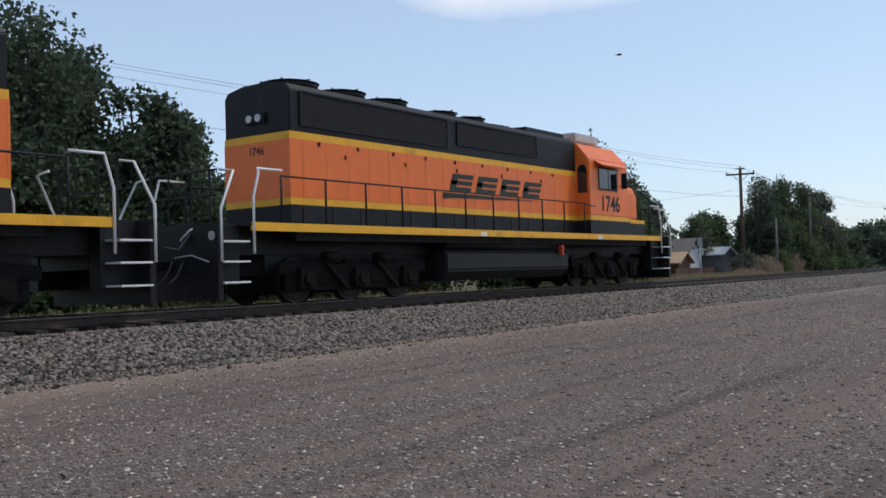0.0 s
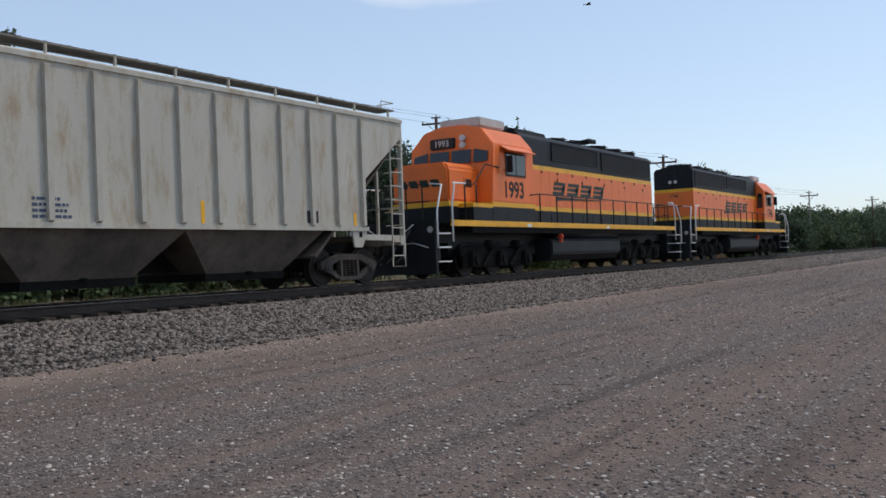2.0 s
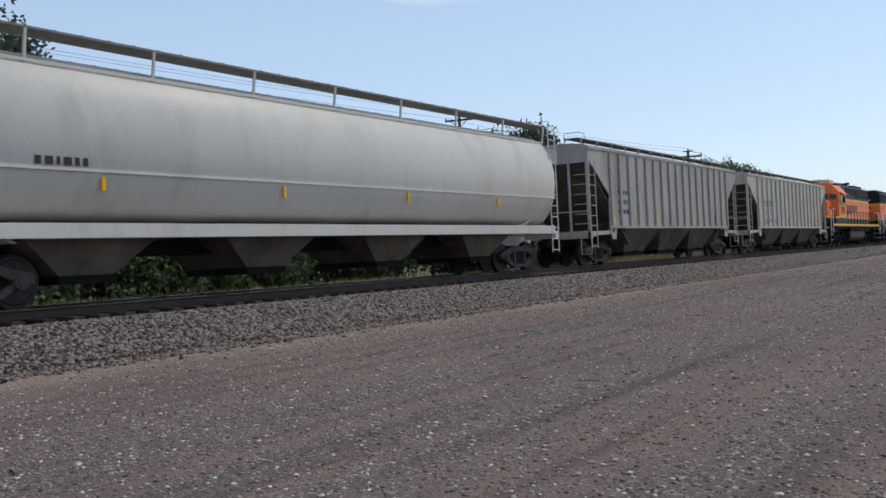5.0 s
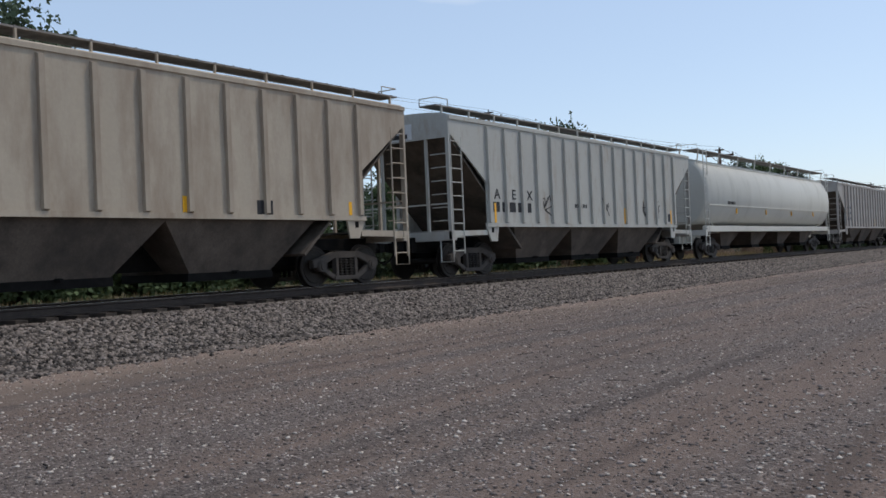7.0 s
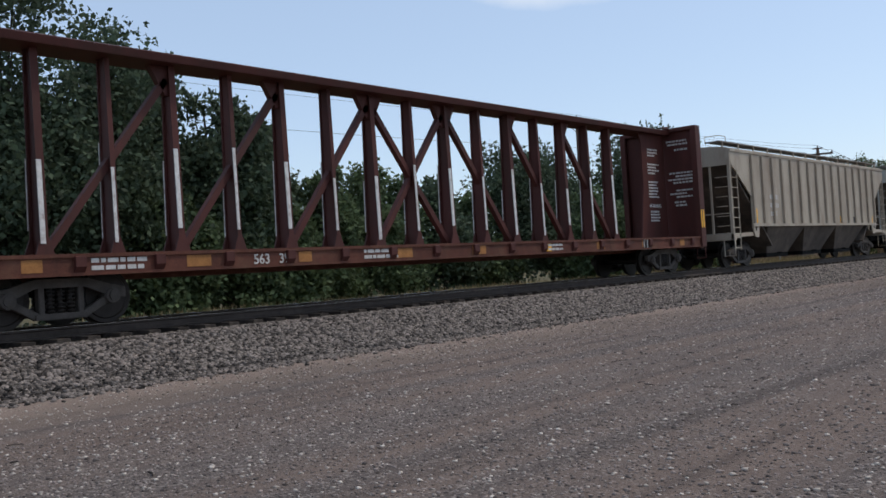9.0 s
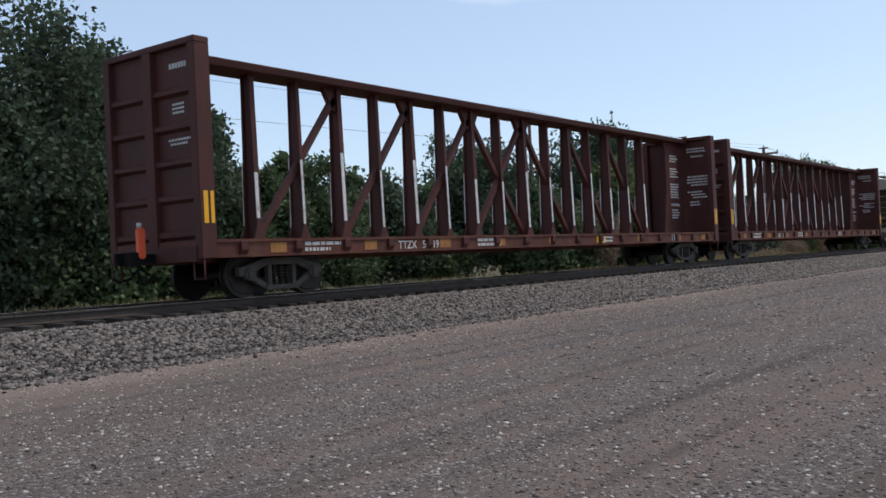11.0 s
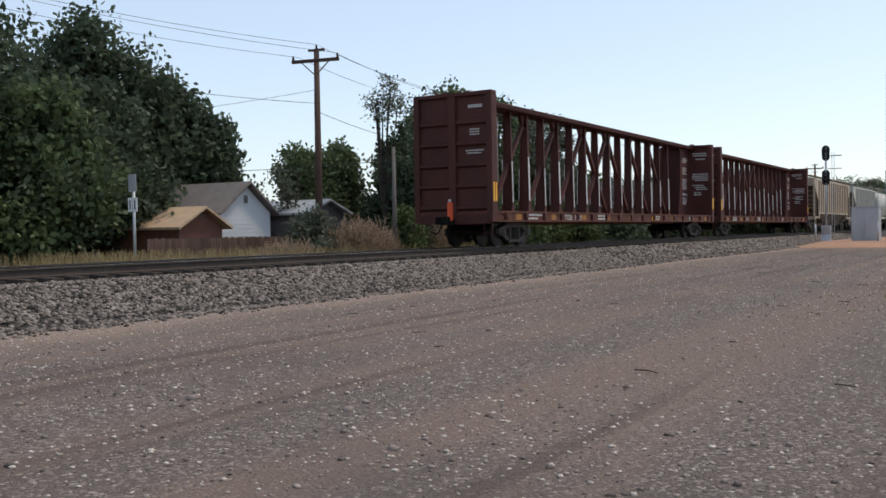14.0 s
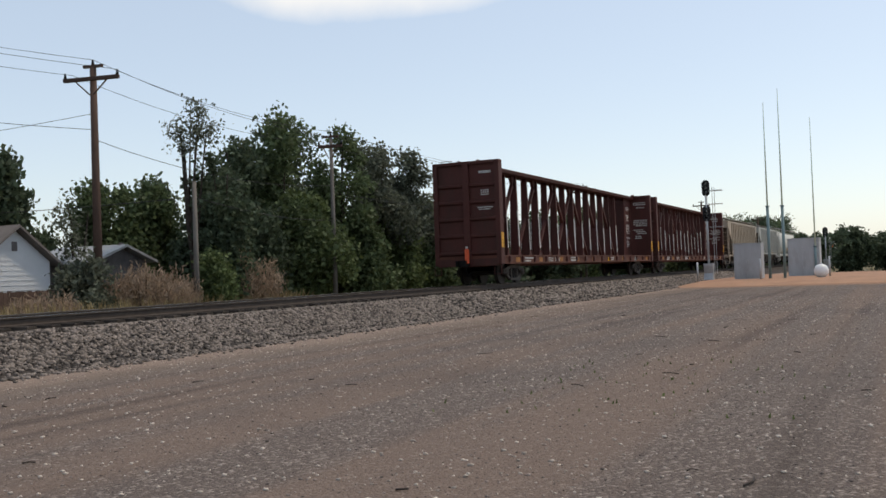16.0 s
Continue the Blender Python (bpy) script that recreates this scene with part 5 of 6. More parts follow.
def _truck_frame():
    bm = bmesh.new()
    for s in (-1, 1):
        prism_x(bm, [(-2.5, 0.62), (-2.5, 0.86), (-1.2, 1.0), (-0.9, 0.84), (0.9, 0.84), (1.2, 1.0), (2.5, 0.86), (2.5, 0.62), (1.5, 0.66), (1.35, 0.40), (0.45, 0.40), (0.3, 0.66), (-0.3, 0.66), (-0.45, 0.40), (-1.35, 0.40), (-1.5, 0.66)], s * 1.0, s * 1.14)
    box(bm, -1.05, 1.05, -0.4, 0.4, 0.6, 0.95)
    # traction motors and brake rigging between the wheels
    box(bm, -0.62, 0.62, -2.4, 2.4, 0.20, 0.9)
    for s in (-1, 1):
        box(bm, *sorted((s * 0.99, s * 1.10)), -2.3, 2.3, 0.26, 0.70)
    return bm


CARS = []
L1 = locomotive("locomotive", "orange and black road-switcher locomotive with yellow stripes, number 1746", "1746", None, -8.35)
L2 = locomotive("locomotive", "orange and black road-switcher locomotive coupled nose-first to hopper, number 1993", "1993", -3.4, -8.4)
H1 = hopper("hopper_car", "cream ribbed covered hopper car with blue stencilled marks", 19.3, CARBEIGE, ribs=17, seed=3)
H2 = hopper("hopper_car", "weathered grey ribbed covered hopper car with scraped paint", 17.9, CARGREY, ribs=17, seed=5)
C1 = cylinder_hopper("cylindrical_hopper_car", "pale smooth round-sided covered hopper car", 21.8)
H3 = hopper("hopper_car", "light grey ribbed covered hopper car with white stencil patch", 17.3, CARLIGHT, ribs=16, seed=8)
H4 = hopper("hopper_car", "dusty tan ribbed covered hopper car", 18.4, CARTAN, sill=1.56, ribs=16, seed=11)
B1 = centerbeam("centerbeam_flat_car", "empty oxide-red centerbeam flat car with bulkheads", 25.1, "563   391", 31)
B2 = centerbeam("centerbeam_flat_car", "empty oxide-red centerbeam flat car at the train's end", 25.05, "TTZX   56719", 47)
for ob, off, turn in ((L1, 9.95, 0), (L2, -13.05, 180), (H1, -35.05, 0), (H2, -55.85, 0), (C1, -78.2, 0), (H3, -99.65, 0), (H4, -119.4, 0), (B1, -143.2, 0), (B2, -169.7, 0)):
    CARS.append((ob, off, turn))

# stencils on the hoppers
for s in (1, -1):
    for y in (-6.19, -5.24):
        bm = bmesh.new()
        plate(bm, s * 1.5525, s * y - 0.37, s * y + 0.37, 2.05, 2.95, s * 0.003)
        part("stencil_patch", bm, PATCH, H1, "blue-grey repainted patch")
    lettering(H1, "CK", s * 1.557, s * -6.19, 2.58, 0.42, INKBLUE, s)
    lettering(H1, "TX", s * 1.557, s * -5.24, 2.58, 0.42, INKBLUE, s)
    lettering(H1, "11", s * 1.557, s * -6.19, 2.10, 0.42, INKBLUE, s)
    lettering(H1, "5", s * 1.557, s * -5.24, 2.10, 0.42, INKBLUE, s)
    lettering(H1, "LD LMT", s * 1.557, s * -6.19, 1.72, 0.13, INKBLUE, s)
    lettering(H1, "LT WT", s * 1.557, s * -6.19, 1.56, 0.13, INKBLUE, s)
    lettering(H1, "221800 LB", s * 1.557, s * -5.24, 1.72, 0.115, INKBLUE, s)
    bars(H1, INKBLUE, s * 1.554, s * -3.9, 1.8, 3, 0.8, 0.06, 0.06, s, 61)
    bars(H1, INKBLUE, s * 1.554, s * -0.9, 1.8, 4, 0.8, 0.05, 0.05, s, 62)
    bm = bmesh.new()
    plate(bm, s * 1.5525, s * 5.9 - 0.2, s * 5.9 + 0.2, 1.5, 1.78, s * 0.004)
    part("data_board", bm, INKBLACK, H1)
    for car, y in ((H2, 5.4), (H4, 4.4), (H3, 6.2)):
        bm = bmesh.new()
        plate(bm, s * 1.5525, s * y - 0.22, s * y + 0.22, 1.55, 1.85, s * 0.004)
        part("data_board", bm, INKBLACK, car)
    for ch, y in (("A", -6.37), ("E", -5.46), ("X", -4.55)):
        lettering(H3, ch, s * 1.557, s * y, 2.12, 0.40, INKBLACK, s, 1.2)
    bars(H3, INKBLACK, s * 1.554, s * -5.4, 1.75, 1, 2.4, 0.28, 0.1, s, 71)
    bars(H3, INKBLACK, s * 1.554, s * -1.2, 1.95, 1, 0.9, 0.12, 0.1, s, 72)
    bars(H2, INKBLUE, s * 1.554, s * -5.8, 2.6, 3, 1.2, 0.16, 0.2, s, 73)
    bars(C1, INKBLACK, s * 1.60, s * -7.6, 2.9, 3, 1.2, 0.14, 0.12, s, 74)
    bars(H4, INKWHITE, s * 1.554, s * -5.2, 2.5, 3, 1.0, 0.16, 0.16, s, 75)
scrawl = random.Random(83)
for y in (-3.4, 0.6, 4.0, 5.3):
    bm = bmesh.new()
    pts = [Vector((1.556, y + scrawl.uniform(-0.35, 0.35), 1.62 + scrawl.uniform(0, 0.75))) for _ in range(11)]
    for a, b in zip(pts, pts[1:]):
        beam(bm, a, b, 0.028, 0.004, (1, 0, 0))
    part("graffiti", bm, INKBLACK, H3, "dark spray-painted scrawl")
for car, h, words in ((H1, 9.65, None), (H2, 8.95, None), (H3, 8.65, "AEX")):
    for e in (-1, 1):
        bm = bmesh.new()
        box(bm, -0.6, 0.35, *sorted((e * (h - 0.012), e * (h - 0.004))), 3.72, 4.14)
        part("end_patch", bm, PATCHW, car, "white stencil panel on the end")
        if words:
            lettering(car, words, -0.12, e * h, 3.94, 0.19, INKBLACK, e, face="y")
            bm = bmesh.new()
            box(bm, -0.45, 0.2, *sorted((e * (h - 0.002), e * (h + 0.002))), 3.76, 3.88)
            part("small_print", bm, INKBLACK, car)
# the red marker on the last coupler
eot = tagged(new("end_of_train_device"), "orange-red end-of-train marker clamped to the last coupler", "train marker")
bm = bmesh.new()
box(bm, 0.06, 0.22, -0.07, 0.07, 0.85, 1.44)
part("housing", bm, material("signal_orange", (0.75, 0.12, 0.05), 0.5, vary=0.15, bump=0.03), eot, bevel=0.03)
bm = bmesh.new()
cyl(bm, (0.14, -0.02, 1.44), (0.14, -0.02, 1.53), 0.05, 12)
part("lamp", bm, LAMPW, eot)
bm = bmesh.new()
tube(bm, [(0.12, 0, 0.85), (0.10, -0.05, 0.6), (0.12, 0.05, 0.35), (0.2, 0.3, 0.5)], 0.025, 6)
part("air_hose", bm, UNDER, eot)
CARS.append((eot, -169.7 - 12.52 - 0.42, 0))


# ---- plants ----
def leaves_mesh(name, parent, mat, P, size, rng, droop=0.0, slim=0.62, label=""):
    k = len(P)
    d = rng.normal(size=(k, 3))
    d[:, 2] -= droop
    d /= np.linalg.norm(d, axis=1)[:, None]
    q = np.cross(d, rng.normal(size=(k, 3)))
    q /= np.linalg.norm(q, axis=1)[:, None] + 1e-6
    L = (size * rng.uniform(0.6, 1.4, k))[:, None]
    co = np.stack([P, P + d * L * 0.5 + q * L * slim * 0.5, P + d * L, P + d * L * 0.5 - q * L * slim * 0.5], 1).reshape(-1, 3)
    return sheet(name, parent, mat, co, np.arange(4 * k).reshape(-1, 4), label)


def tree(x, y, height, radius, mat, seed, name="tree", label="leafy green broadleaf tree beside the railway", base=0.12, count=5200, size=0.255, lobes=16, taper=0.42):
    rng = np.random.default_rng(seed)
    t = thing(name, pose(x, y, 0), label, "tree" if name == "tree" else "bush", "trees along the railway")
    zb = height * base
    bm = bmesh.new()
    r0 = max(0.05, height * 0.018)
    lean = Vector((rng.uniform(-0.4, 0.4), rng.uniform(-0.4, 0.4), 0))
    p0, p1 = Vector((0, 0, -0.1)), lean + Vector((0, 0, height * 0.45))
    cyl(bm, p0, p1, r0, 8, r0 * 0.6, False)
    cyl(bm, p1, lean * 1.5 + Vector((0, 0, height * 0.85)), r0 * 0.6, 7, r0 * 0.2, False)
    C = []
    for i in range(lobes):
        u = (i + rng.random()) / lobes
        z = zb + (height - zb) * (0.08 + 0.82 * u)
        # widest below the middle, narrowing to the top
        w = radius * (1 - taper * max(0.0, u - 0.35) / 0.65) * (0.8 + 0.2 * min(1, u / 0.2))
        a, rr = rng.uniform(0, math.tau), w * rng.uniform(0.15, 0.72)
        lr = min(w * rng.uniform(0.40, 0.66), (height - z) * 0.95 + 0.3)
        c = np.array([math.cos(a) * rr, math.sin(a) * rr, z])
        C.append((c, lr))
        s = p0.lerp(p1, min(1, 0.35 + 0.6 * u))
        cyl(bm, s, Vector(c), r0 * 0.35, 6, r0 * 0.08, False)
    part("trunk", bm, BARK, t)
    vol = np.array([lr ** 2 for _, lr in C])
    P = []
    for (c, lr), v in zip(C, vol / vol.sum()):
        k = int(2.5 * count * v)
        # twig clumps on the lobe's shell, leaves round each
        m = max(4, k // 9)
        d = rng.normal(size=(m, 3))
        d /= np.linalg.norm(d, axis=1)[:, None]
        tw = c + d * (lr * rng.uniform(0.30, 1.06, m))[:, None] * np.array([1, 1, 0.85])
        P.append(tw[rng.integers(0, m, k)] + rng.normal(size=(k, 3)) * (0.13 + 0.05 * lr))
    P = np.concatenate(P)
    P = P[P[:, 2] > 0.1]
    leaves_mesh("crown", t, mat, P, size, rng)
    return t


def plume_bush(x, y, height, radius, seed, label="dry pinkish-brown feathery tamarisk bush"):
    rng = np.random.default_rng(seed)
    t = thing("bush", pose(x, y, 0), label, "bush", "dry bushes along the railway")
    bm = bmesh.new()
    P = []
    for i in range(38):
        a, rr = rng.uniform(0, math.tau), radius * math.sqrt(rng.random())
        h = height * rng.uniform(0.55, 1.0) * (1 - 0.35 * (rr / radius) ** 2)
        tip = np.array([math.cos(a) * rr, math.sin(a) * rr, h])
        root = np.array([tip[0] * 0.3, tip[1] * 0.3, 0])
        cyl(bm, Vector(root), Vector(tip), 0.02, 5, 0.005, False)
        u = rng.uniform(0.05, 1.0, 210) ** 0.8
        P.append(root + (tip - root) * u[:, None] + rng.normal(size=(210, 3)) * 0.12)
    pieces("stem", bm, BARK, t)
    leaves_mesh("plumage", t, LEAFB, np.concatenate(P), 0.17, rng, -1.6, 0.2)
    return t


def grass(name, label, mat, x0, x1, y0, y1, k, height, seed, category="grass"):
    rng = np.random.default_rng(seed)
    x, y = rng.uniform(x0, x1, k), rng.uniform(y0, y1, k)
    patch = np.sin(x * 0.9 + seed) * np.sin(y * 0.35 + 2 * seed) + rng.normal(0, 0.5, k)
    keep = patch > -0.25
    x, y = x[keep], y[keep]
    k = len(x)
    h = height * rng.uniform(0.4, 1.3, k)
    a = rng.uniform(0, math.tau, k)
    w = 0.012 + 0.02 * height
    sx, sy = np.cos(a) * w, np.sin(a) * w
    lx, ly = rng.normal(0, 0.25, k) * h, rng.normal(0, 0.25, k) * h
    z = np.zeros(k)
    co = np.stack([np.stack([x - sx, y - sy, z], 1), np.stack([x + sx, y + sy, z], 1), np.stack([x + lx + sx * 0.2, y + ly + sy * 0.2, h], 1), np.stack([x + lx - sx * 0.2, y + ly - sy * 0.2, h], 1)], 1).reshape(-1, 3)
    return tagged(sheet(name, None, mat, co, np.arange(4 * k).reshape(-1, 4)), label, category, kind="stuff")


DT = "tall dark-green cottonwood tree beside the railway"
# the tall clump opposite the camera
tree(-37, 17.0, 15.0, 5.2, LEAFD, 1, label=DT, count=9000, lobes=22)
tree(-36, 21.5, 13.2, 4.4, LEAFD, 2, label=DT, count=8000, lobes=20)
tree(-35, 26.2, 10.6, 3.0, LEAFD, 3, label=DT, count=6500, lobes=16)
tree(-39.5, 24.5, 12.0, 4.0, LEAFD, 5, label=DT, count=7500, lobes=20)
tree(-35.5, 28.0, 9.6, 2.2, LEAFD, 7, label=DT, base=0.05, count=6000, lobes=18)
tree(-37.5, 24.0, 12.4, 3.6, LEAFD, 8, label=DT, base=0.05, count=8000, lobes=20)
tree(-35.5, 19.0, 9.0, 3.4, LEAFD, 6, label=DT, base=0.03, count=7000, lobes=18)
tree(-40, 9.0, 14.5, 5.0, LEAFD, 4, label=DT, count=7000, lobes=20)
# the hedge-like row of young trees
BT = "bushy green elm sapling in the row along the railway"
for i, (y, h, r) in enumerate(((22.5, 5.2, 2.6), (26.5, 5.4, 2.4), (30.5, 6.0, 2.4), (33.2, 7.4, 1.1), (35.4, 7.2, 2.1), (38.6, 6.9, 2.0), (41.3, 6.3, 2.0), (44.5, 5.9, 2.1), (55.0, 6.0, 2.2))):
    tree(-35.5 + 0.6 * math.sin(i * 2.3), y, h + 0.5, r * 1.5, (LEAFM, LEAFM, LEAFD, LEAFM)[i % 4], 20 + i, label=BT, base=0.02, count=4600, lobes=13, taper=0.6)
tree(-34.6, 31.6, 6.8, 2.5, LEAFM, 51, label=BT, base=0.02, count=5200, lobes=15, taper=0.6)
tree(-34.0, 28.8, 6.0, 2.3, LEAFM, 52, label=BT, base=0.02, count=5200, lobes=15, taper=0.6)
tree(-34.8, 24.0, 6.0, 2.6, LEAFM, 53, label=BT, base=0.02, count=5200, lobes=15, taper=0.6)
tree(-36, 49.5, 9.2, 4.4, LEAFD, 41, count=7000, lobes=18)
tree(-37.5, 56.0, 9.6, 4.8, LEAFD, 42, count=6500, lobes=18)
tree(-27.5, 53.3, 7.2, 3.1, LEAFL, 43, label="light-green spreading elm by the railway", base=0.02, count=7000, lobes=16)
tree(-30.5, 57.5, 10.4, 4.8, LEAFD, 44, label=DT, base=0.06, count=9000, lobes=22)
tree(-27.5, 57.9, 6.6, 2.9, LEAFM, 45, base=0.02, count=6000, lobes=16)
tree(-32.6, 65.4, 9.2, 4.4, LEAFD, 46, label=DT, base=0.16, count=9500, lobes=24, taper=0.45)
tree(-33.2, 63.6, 10.8, 4.0, LEAFD, 50, label=DT, base=0.12, count=9500, lobes=24, taper=0.4)
tree(-30.6, 68.7, 7.2, 2.1, LEAFD, 54, label=DT, base=0.12, count=6000, lobes=18, taper=0.5)
tree(-31.4, 67.4, 8.6, 2.7, LEAFD, 55, label=DT, base=0.12, count=7000, lobes=18, taper=0.5)
tree(-29.6, 61.6, 7.4, 2.9, LEAFD, 49, label=DT, base=0.10, count=7000, lobes=20, taper=0.5)
tree(-28.0, 47.2, 5.6, 2.6, LEAFM, 47, base=0.02, count=5000, lobes=14)
plume_bush(-26.5, 49.6, 5.2, 1.5, 48)
# the clump of shade trees past the houses, close beyond the track
ST = "dark shade tree in the clump past the houses"
for i, (x, y, h, r, m, b) in enumerate((
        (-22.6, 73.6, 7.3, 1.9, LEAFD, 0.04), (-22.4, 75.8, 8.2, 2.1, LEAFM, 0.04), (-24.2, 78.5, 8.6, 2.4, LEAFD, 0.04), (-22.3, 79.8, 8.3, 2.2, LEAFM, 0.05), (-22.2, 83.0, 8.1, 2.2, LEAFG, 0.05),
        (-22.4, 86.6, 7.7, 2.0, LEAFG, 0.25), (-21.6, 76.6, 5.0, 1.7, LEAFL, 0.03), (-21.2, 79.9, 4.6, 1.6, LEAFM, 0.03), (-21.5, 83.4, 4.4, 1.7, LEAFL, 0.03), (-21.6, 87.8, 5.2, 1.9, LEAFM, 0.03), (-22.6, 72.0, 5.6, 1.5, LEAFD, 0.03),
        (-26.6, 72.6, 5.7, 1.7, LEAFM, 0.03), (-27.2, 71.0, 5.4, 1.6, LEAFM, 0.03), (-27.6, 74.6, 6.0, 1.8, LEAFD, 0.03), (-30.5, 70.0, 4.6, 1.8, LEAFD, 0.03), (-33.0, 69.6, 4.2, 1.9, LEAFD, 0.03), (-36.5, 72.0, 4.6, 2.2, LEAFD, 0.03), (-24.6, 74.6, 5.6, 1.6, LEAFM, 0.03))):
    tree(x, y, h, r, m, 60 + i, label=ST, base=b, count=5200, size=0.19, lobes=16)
tree(-21.7, 71.0, 6.0, 1.4, LEAFD, 74, label=ST, base=0.03, count=4200, size=0.17, lobes=14)
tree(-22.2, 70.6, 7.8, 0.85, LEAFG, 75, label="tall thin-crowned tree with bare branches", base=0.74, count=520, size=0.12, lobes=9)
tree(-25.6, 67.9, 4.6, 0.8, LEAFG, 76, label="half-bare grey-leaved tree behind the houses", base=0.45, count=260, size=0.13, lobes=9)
tree(-20.8, 69.5, 2.4, 0.9, LEAFL, 77, "bush", "yellow-green rounded bush in the dry grass", 0.02, 3000, 0.14, 12)
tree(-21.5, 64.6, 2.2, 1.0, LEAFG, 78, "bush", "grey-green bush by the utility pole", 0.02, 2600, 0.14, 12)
plume_bush(-20.9, 66.4, 2.0, 1.2, 79)
plume_bush(-20.9, 67.5, 1.9, 1.0, 82)
plume_bush(-20.7, 71.6, 2.5, 1.1, 80)
plume_bush(-20.9, 62.6, 1.1, 1.0, 81)
# the wood that follows the track into the distance
for i in range(34):
    rng = random.Random(300 + i)
    y = 93 + i * 6.2 + 3 * rng.random()
    tree(-21.0 - 4.5 * rng.random() - 0.02 * (y - 90), y, (1.5 + 0.0355 * y) * rng.uniform(0.86, 1.12), 2.3 + 0.011 * y + 0.6 * rng.random(), (LEAFD, LEAFM, LEAFD)[i % 3], 100 + i, label="scrubby tree in the wood along the track", base=0.03, count=2600, size=0.36, lobes=12)
for i, (x, y, h, r) in enumerate(((-4.9, 150, 4.6, 2.6), (-1.2, 152, 4.0, 2.4), (2.5, 155, 3.6, 2.4), (-9.2, 170, 4.6, 2.6), (-12.4, 185, 5.0, 2.6), (7, 165, 3.4, 2.6))):
    tree(x, y, h, r, LEAFD, 140 + i, label="dark round tree in the dry field", base=0.04, count=3000, size=0.35, lobes=12)


def far_woods():
    rng = np.random.default_rng(9)
    P = []
    for i in range(170):
        x, y = rng.uniform(-260, 160), rng.uniform(300, 420)
        if x < -60:
            y = rng.uniform(130, 300)
        h = rng.uniform(4, 9)
        c = rng.normal(size=(260, 3))
        c /= np.linalg.norm(c, axis=1)[:, None]
        P.append(np.array([x, y, h * 0.5]) + c * np.array([h * 0.9, h * 0.9, h * 0.5]) * rng.uniform(0.7, 1.05, (260, 1)))
    P = np.concatenate(P)
    P = P[P[:, 2] > 0]
    tagged(leaves_mesh("far_woods", None, LEAFD, P, 1.3, rng, 0, 0.8), "low hazy line of dark woods on the horizon", "woods", kind="stuff")


far_woods()
grass("dry_grass", "tall straw-coloured dry grass beyond the track", GRASSD, -26, -19.3, 30, 112, 26000, 0.55, 3)
grass("dry_grass", "thick yellow dry grass before the houses", GRASSD, -24.3, -19.4, 54, 74, 16000, 0.75, 12)
grass("green_weeds", "green weeds among the dry grass", GRASSG, -27, -19.6, 20, 112, 9000, 0.45, 4)
grass("dry_grass", "dry straw grass under the tree row", GRASSD, -33, -20, 6, 48, 16000, 0.4, 6)
grass("lot_weeds", "small green and dry weeds on the gravel lot", GRASSG, -4.5, 0.5, 52.5, 58.5, 160, 0.04, 8)


# ---- poles and wires ----
def utility_pole(x, y, height, arm, turn=0.0, label="weathered wooden utility pole with crossarm"):
    t = thing("utility_pole", pose(x, y, 0, 0, 0, turn), label, "utility pole", "poles of the power line")
    bm = bmesh.new()
    thick = 0.15 if height > 7.5 else 0.10
    cyl(bm, (0, 0, -0.2), (0, 0, height), thick, 12, thick * 0.66)
    part("pole", bm, POLEWOOD if height > 7.5 else POLEGREY, t)
    if arm:
        bm = bmesh.new()
        box(bm, -arm / 2, arm / 2, -0.16, -0.06, height - 0.42, height - 0.30)
        part("crossarm", bm, POLEWOOD, t, bevel=0.01)
        bm = bmesh.new()
        box(bm, -0.32, 0.32, -0.05, 0.05, height + 0.0, height + 0.08)
        part("pole_cap", bm, POLEWOOD, t)
        bm = bmesh.new()
        for s in (-1, 1):
            beam(bm, (s * arm * 0.28, -0.11, height - 0.42), (s * 0.06, -0.11, height - 0.85), 0.04, 0.03)
        part("arm_brace", bm, POLEWOOD, t)
        for k in (-0.47, 0.47, 0.0):
            bm = bmesh.new()
            zz = height - 0.30 if k else height + 0.08
            cyl(bm, (k * arm, -0.11 if k else 0, zz), (k * arm, -0.11 if k else 0, zz + 0.16), 0.05, 10, 0.03)
            part("insulator", bm, GLASS, t)
    return t


POLES = ((-41, 2, 12.2), (-32.7, 52.7, 10.6), (-22.0, 65.7, 8.0), (-20.3, 76.4, 6.9), (-21, 112, 7.3))
for i, (x, y, z) in enumerate(POLES):
    utility_pole(x, y, z, 1.9 if i != 3 else 1.0, 12)
utility_pole(-20.5, 68.4, 4.6, 0, label="short weathered wooden pole without arms")
utility_pole(-19.5, 150, 8.0, 1.8, label="distant wooden utility pole")
utility_pole(-19.5, 195, 8.0, 1.8, label="distant wooden utility pole")


def wire(p, q, sag, r=0.008):
    pts = []
    for k in range(17):
        u = k / 16
        v = Vector(p).lerp(Vector(q), u)
        v.z -= sag * 4 * u * (1 - u)
        pts.append(v)
    bm = bmesh.new()
    tube(bm, pts, r, 5)
    tagged(part("power_line", bm, WIREM), "thin dark overhead power line", "cable", "overhead wires")


for (x0, y0, z0), (x1, y1, z1) in zip(POLES, POLES[1:]):
    for d, dz in ((-0.85, -0.14), (0.85, -0.14), (0, 0.24)):
        wire((x0 + d, y0, z0 + dz), (x1 + d, y1, z1 + dz), 0.35)
    wire((x0, y0, z0 - 2.2), (x1, y1, z1 - 1.9), 0.45, 0.010)
wire((-22.0, 65.7, 6.6), (-40, 62, 6.0), 0.3)
wire((-20.5, 68.4, 4.1), (-40, 60, 4.3), 0.4, 0.012)
wire((-20.5, 68.4, 4.1), (-20.3, 76.4, 3.6), 0.2, 0.012)


